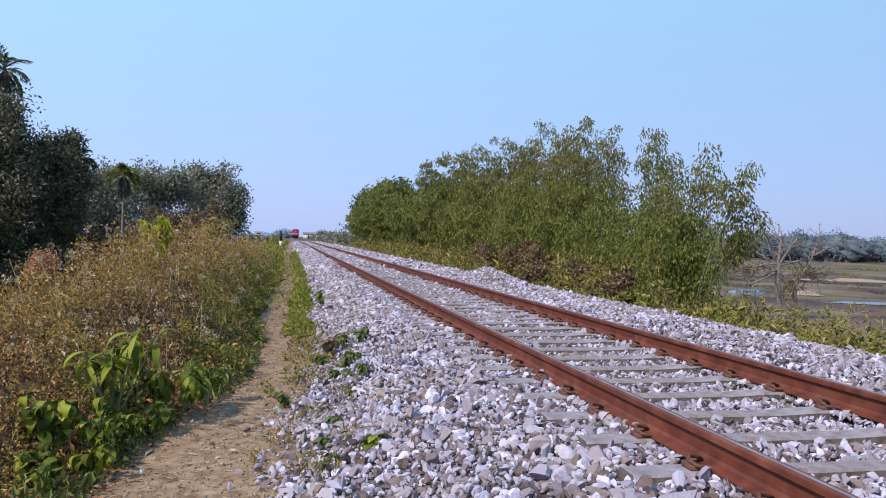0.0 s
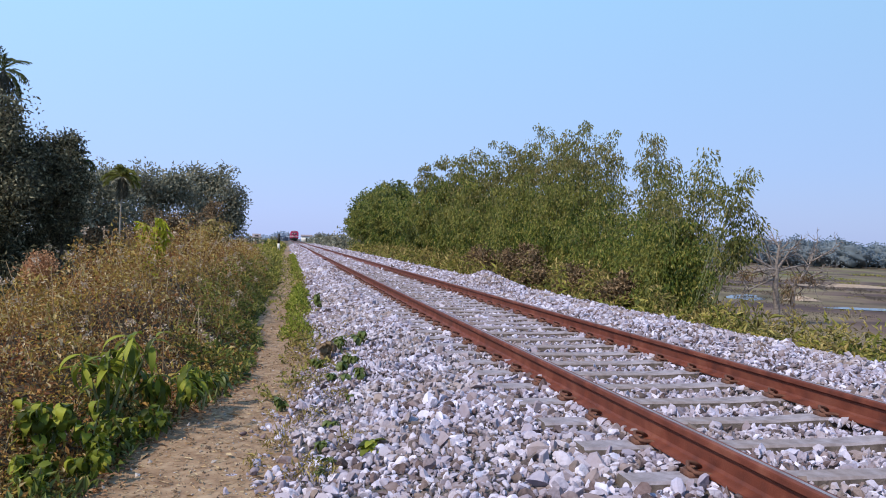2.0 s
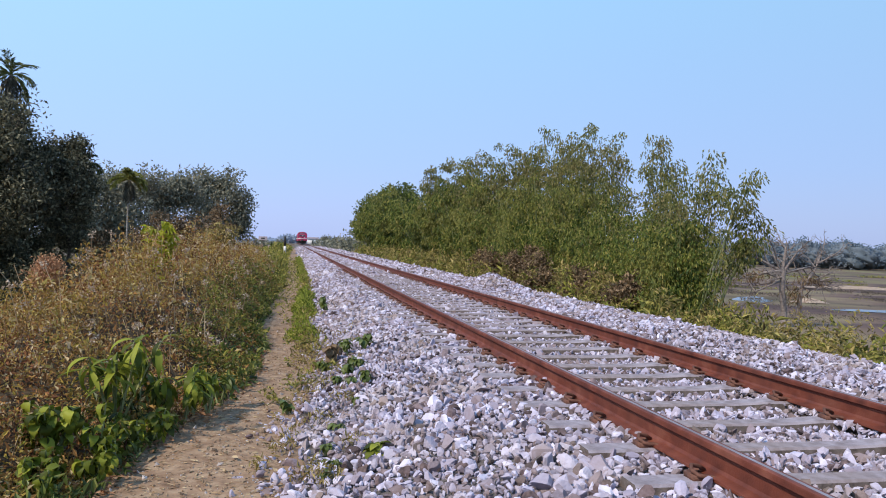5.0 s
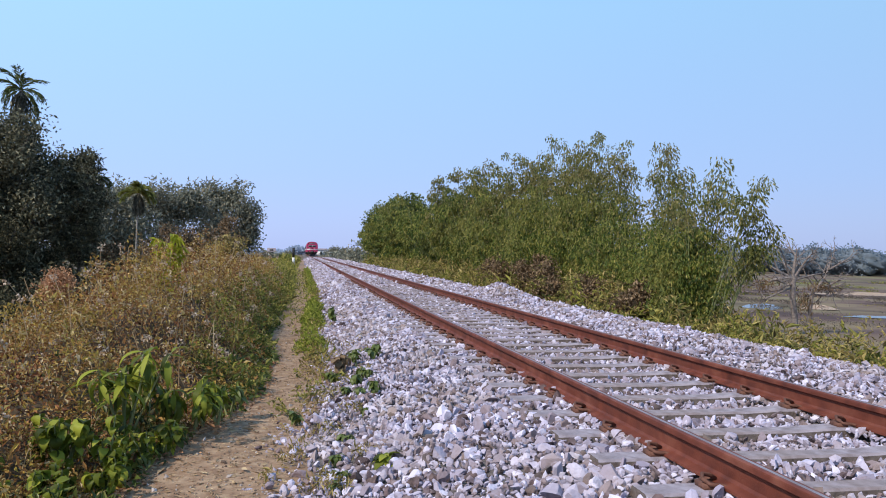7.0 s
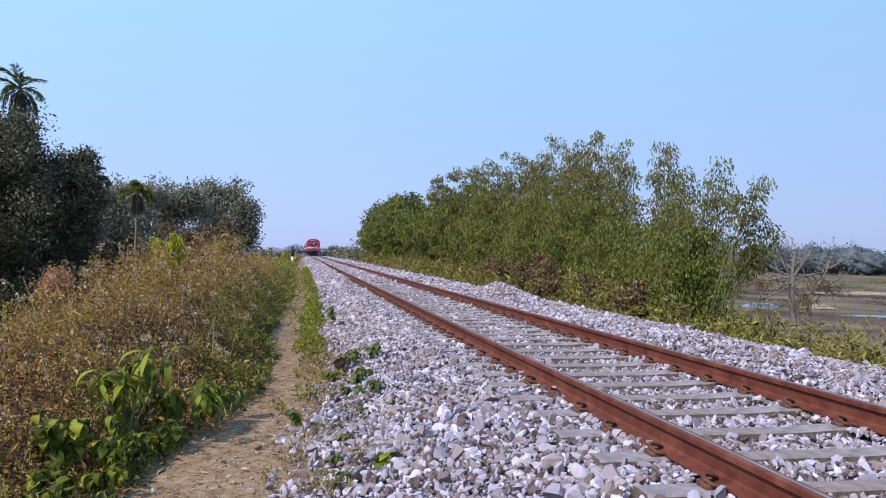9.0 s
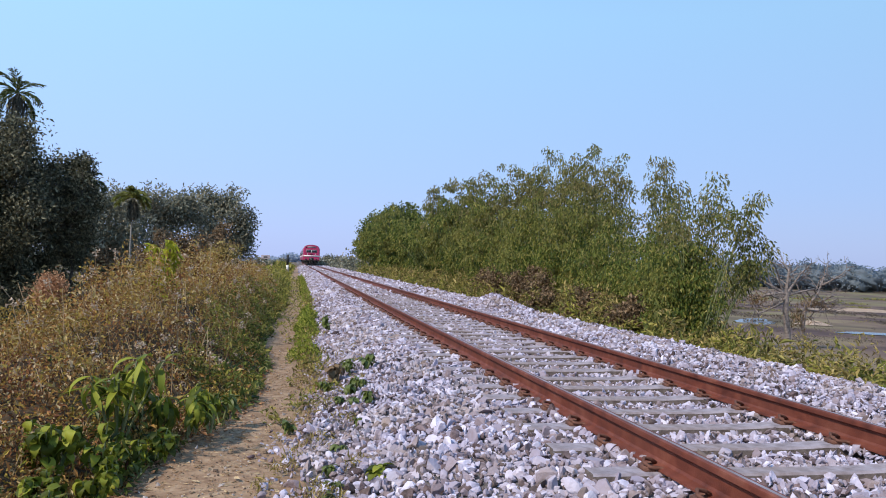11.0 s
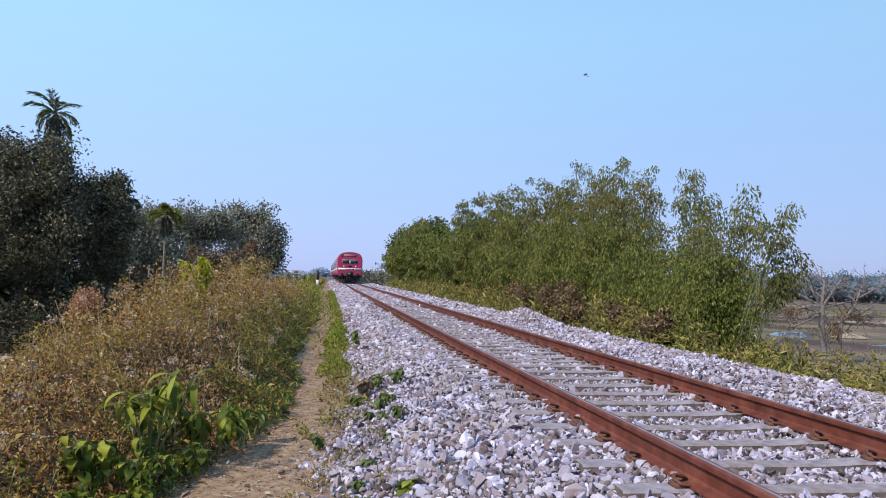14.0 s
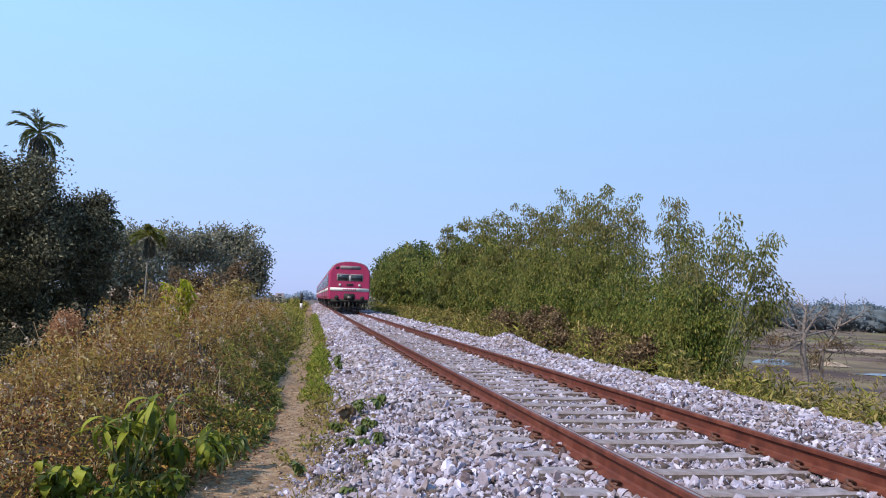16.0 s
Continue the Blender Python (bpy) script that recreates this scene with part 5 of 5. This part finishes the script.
def shell(ys, insets, mat, name, parent):
    """Coach shell: the outline drawn along y, with insets towards the ends."""
    pts = section()
    k = len(pts)
    mid = np.array([0, 2.1])
    rings = []
    for y, (sx, sz) in zip(ys, insets):
        q = (pts - mid) * [sx, sz] + mid
        rings.append(np.stack([q[:, 0], np.full(k, y), q[:, 1]], -1))
    v = np.concatenate(rings)
    i = np.arange(len(ys) - 1)[:, None, None] * k
    j = np.arange(k)[None, :, None]
    j2 = (j + 1) % k
    f = np.concatenate([i + j, i + j2, i + k + j2, i + k + j], -1).reshape(-1, 4)
    bm = bmesh.new()
    vs = [bm.verts.new(p) for p in v]
    for q in f:
        bm.faces.new([vs[a] for a in q])
    bm.faces.new(vs[:k][::-1])
    bm.faces.new(vs[-k:])
    bmesh.ops.recalc_face_normals(bm, faces=bm.faces)
    ob = part(name, bm, mat, parent)
    ob.data.materials.append(M_ROOF)
    for p in ob.data.polygons:
        p.material_index = 1 if p.normal.z > 0.3 and p.center.z > 3.3 else 0
        p.use_smooth = False
    return ob


WHEELS = []


def bogie(car, y):
    frame_part = part("bogie_frame", box_bm(-1.15, 1.15, y - 1.5, y + 1.5, 0.45, 0.85, 0.06), M_UNDER, car)
    for dy in (-1.2, 1.2):
        bm = bmesh.new()
        for x in (-0.87, 0.87):
            bmesh.ops.create_cone(bm, cap_ends=True, segments=20, radius1=0.455, radius2=0.455, depth=0.13, matrix=pose(x, 0, 0, 0, 90, 0))
            bmesh.ops.create_cone(bm, cap_ends=True, segments=8, radius1=0.2, radius2=0.12, depth=0.2, matrix=pose(x * 1.1, 0, 0, 0, 90, 0))
        bmesh.ops.create_cone(bm, cap_ends=True, segments=10, radius1=0.085, radius2=0.085, depth=1.7, matrix=pose(0, 0, 0, 0, 90, 0))
        w = part("wheelset", bm, M_STEEL, frame_part, flat=True)
        w.location = (0, y + dy, 0.46)
        WHEELS.append(w)


CAR = 20.4


def side_details(car, y0, y1):
    n = 11
    step = (y1 - y0) / n
    for sx in (-1, 1):
        x = 1.603 * sx
        part("stripe", box_bm(min(x, x + 0.012 * sx), max(x, x + 0.012 * sx), y0 - 0.6, y1 + 0.6, 1.6, 1.84), M_WHITE, car, "white painted waist stripe")
        for k in range(n):
            a = y0 + step * (k + 0.06)
            b = a + step * 0.88
            part("window", box_bm(min(x, x + 0.015 * sx), max(x, x + 0.015 * sx), a, b, 1.98, 2.98, 0.0), M_GLASS, car)
        for a in (y0 + step * 2.9, y0 + step * 7.9):
            part("door", box_bm(min(x, x + 0.02 * sx), max(x, x + 0.02 * sx), a, a + 0.9, 1.0, 2.95, 0.0), M_ROOF, car, "grey sliding door")


def front_car():
    car = empty("train_front_car", (MID, 60, 0), label="red diesel railcar with white waist stripe, heading the train", category="train")
    shell([0.0, 0.1, 0.32, 0.8, CAR - 0.4, CAR - 0.3], [(0.93, 0.965), (0.97, 0.988), (0.99, 0.996), (1, 1), (1, 1), (0.97, 0.98)], M_RED, "body", car)
    f = -0.004
    part("destination_board", box_bm(-0.78, 0.78, f - 0.03, 0.1, 3.3, 3.56, 0.02), M_ROOF, car, "grey recessed destination board")
    for x in (-0.52, 0.52):
        part("windscreen_surround", box_bm(x - 0.52, x + 0.52, f - 0.012, 0.1, 2.36, 2.96, 0.03), M_ROOF, car)
        part("windscreen", box_bm(x - 0.47, x + 0.47, f - 0.02, 0.1, 2.41, 2.91, 0.05), M_GLASS, car, "dark windscreen pane")
        bm = bmesh.new()
        bmesh.ops.create_cone(bm, cap_ends=True, segments=18, radius1=0.1, radius2=0.085, depth=0.1, matrix=pose(x * 1.45, f - 0.02, 2.07, 90, 0, 0))
        part("headlight", bm, M_WHITE, car, "pale round headlight")
    # the pillar's white is a reflection put into its colour
    part("pillar", box_bm(-0.045, 0.045, f - 0.035, 0.0, 2.38, 2.8), M_WHITE, car, "pillar between the windscreens, a reflection painted on in white")
    part("front_emblem", box_bm(-0.3, 0.3, f - 0.05, 0.1, 1.98, 2.24, 0.06), M_BLACK, car, "dark oval plate between headlights")
    part("front_stripe", box_bm(-1.5, 1.5, f - 0.02, 0.12, 1.6, 1.85, 0.015), M_WHITE, car, "white painted waist stripe")
    for k in range(7):
        part("number_mark", box_bm(-0.5 + 0.15 * k, -0.4 + 0.15 * k, f - 0.026, f, 1.67, 1.78), M_RED, car)
    part("side_lamp", box_bm(-1.12, -0.86, f - 0.03, 0.1, 3.28, 3.48, 0.03), M_BLACK, car)
    part("gangway_recess", box_bm(-0.42, 0.42, -0.08, 0.2, 0.9, 1.42, 0.05), M_BLACK, car, "black coupler recess")
    part("coupler", box_bm(-0.16, 0.16, -0.62, 0.2, 0.98, 1.22, 0.05), M_STEEL, car, "steel knuckle coupler")
    for x in (-0.98, 0.98):
        bm = bmesh.new()
        bmesh.ops.create_cone(bm, cap_ends=True, segments=18, radius1=0.1, radius2=0.1, depth=0.5, matrix=pose(x, -0.2, 1.08, 90, 0, 0))
        bmesh.ops.create_cone(bm, cap_ends=True, segments=20, radius1=0.17, radius2=0.17, depth=0.05, matrix=pose(x, -0.46, 1.08, 90, 0, 0))
        part("buffer", bm, M_UNDER, car)
    part("buffer_beam", box_bm(-1.45, 1.45, -0.06, 0.3, 0.72, 1.0, 0.03), M_UNDER, car)
    guard = part("cattle_guard", box_bm(-1.3, 1.3, -0.05, 0.12, 0.2, 0.36, 0.02), M_UNDER, car, "black barred cattle guard")
    for k in range(9):
        x = -1.2 + 0.3 * k
        part("bar", box_bm(x - 0.06, x + 0.06, -0.35 + 0.12 * abs(k - 4), 0.1, 0.18, 0.74), M_UNDER, guard)
    part("underframe", box_bm(-1.25, 1.25, 0.6, CAR - 0.6, 0.75, 1.0, 0.03), M_UNDER, car)
    part("equipment_box", box_bm(-1.3, 1.3, 7.2, 12.2, 0.4, 0.8, 0.05), M_UNDER, car)
    side_details(car, 2.4, CAR - 1.0)
    bogie(car, 3.0)
    bogie(car, CAR - 3.2)
    return car


def coach():
    car = empty("train_coach", (MID, 80, 0), label="red railway coach with dark windows and white stripe", category="train", group="coaches of the train")
    shell([0.0, 0.1, CAR - 0.4, CAR - 0.3], [(0.97, 0.98), (1, 1), (1, 1), (0.97, 0.98)], M_RED, "body", car)
    part("underframe", box_bm(-1.25, 1.25, 0.6, CAR - 0.6, 0.75, 1.0, 0.03), M_UNDER, car)
    part("equipment_box", box_bm(-1.3, 1.3, 7.2, 12.2, 0.4, 0.8, 0.05), M_UNDER, car)
    side_details(car, 1.0, CAR - 1.4)
    bogie(car, 3.0)
    bogie(car, CAR - 3.2)
    return car


def flying_insect():
    """A dragonfly: head, thorax, long abdomen, two pairs of wings."""
    bug = empty("dragonfly", (7.9, 7.9, -0.2), label="dark dragonfly darting across the track", category="insect")
    for name, at, size in (("head", (0, 0.016, 0), (0.005, 0.004, 0.004)), ("thorax", (0, 0.006, 0.001), (0.005, 0.009, 0.006)), ("abdomen", (0, -0.024, 0), (0.0028, 0.024, 0.0028))):
        bm = bmesh.new()
        bmesh.ops.create_uvsphere(bm, u_segments=10, v_segments=6, radius=1.0, matrix=Matrix.LocRotScale(at, None, size))
        part(name, bm, M_BLACK, bug)
    for sx in (-1, 1):
        for y, ln, sweep in ((0.009, 0.042, 0.1), (0.002, 0.039, -0.25)):
            s = np.linspace(0, 1, 7)
            w = 0.0055 * np.sin(np.pi * (0.12 + 0.8 * s)) ** 0.7
            x, mid = sx * (0.004 + ln * s), y + ln * sweep * s
            v = np.concatenate([np.stack([x, mid + w, 0.004 + 0.1 * ln * s + dz], -1) for dz in (0.0, 0.0006)] + [np.stack([x, mid - w, 0.004 + 0.1 * ln * s + dz], -1) for dz in (0.0, 0.0006)])
            f = []
            for k in range(6):
                f += [[k, k + 1, k + 15, k + 14], [k + 7, k + 21, k + 22, k + 8], [k, k + 7, k + 8, k + 1], [k + 14, k + 15, k + 22, k + 21]]
            link("wing", mesh_of("wing", v, np.array(f), True), M_UNDER, bug, "dusky narrow wing")
    return bug


insect = flying_insect()
cars = [front_car()]
turning = list(WHEELS)          # the leading car's wheels
cars.append(coach())
for k in range(2, 5):
    cars.append(copy_thing(cars[1], pose(MID, 60 + CAR * k, 0)))


def train_y(t):
    return 65.0 + 17.5 * (16.0 - t) - 0.45 * max(t - 13.0, 0.0) ** 2      # a little faster at the end


def motions():
    for k, car in enumerate(cars):
        walk(car, [(t, pose(MID, train_y(t) + CAR * k, 0)) for t in (0.0, 4.0, 8.0, 12.0, 13.0, 13.5, 14.0, 14.5, 15.0, 15.5, 16.0)])
    # the insect leaves the verge and darts up across the track
    def flight(t):
        r, u = 1.61 - 6.3 * (t - 14.0), 3.4 + 2.75 * (t - 14.0)
        return pose(1.34 + 0.989 * r, 8.9 - 0.149 * r, u, 20, 0, 98)
    rest = pose(7.9, 7.9, -0.2, 0, 0, 98)
    walk(insect, [(0.0, rest), (12.9, rest)] + [(t, flight(t)) for t in (13.4, 13.6, 13.8, 14.0, 14.2, 14.4, 15.0, 16.0)])
    # rolling wheels: 17.5 m/s on a 0.455 m radius, just under 74 degrees a video frame
    for w in turning:
        x, y, z = w.location
        walk(w, [(k / 30, pose(x, y, z, math.degrees(17.5 * k / 30 / 0.455), 0, 0)) for k in range(481)])


motions()
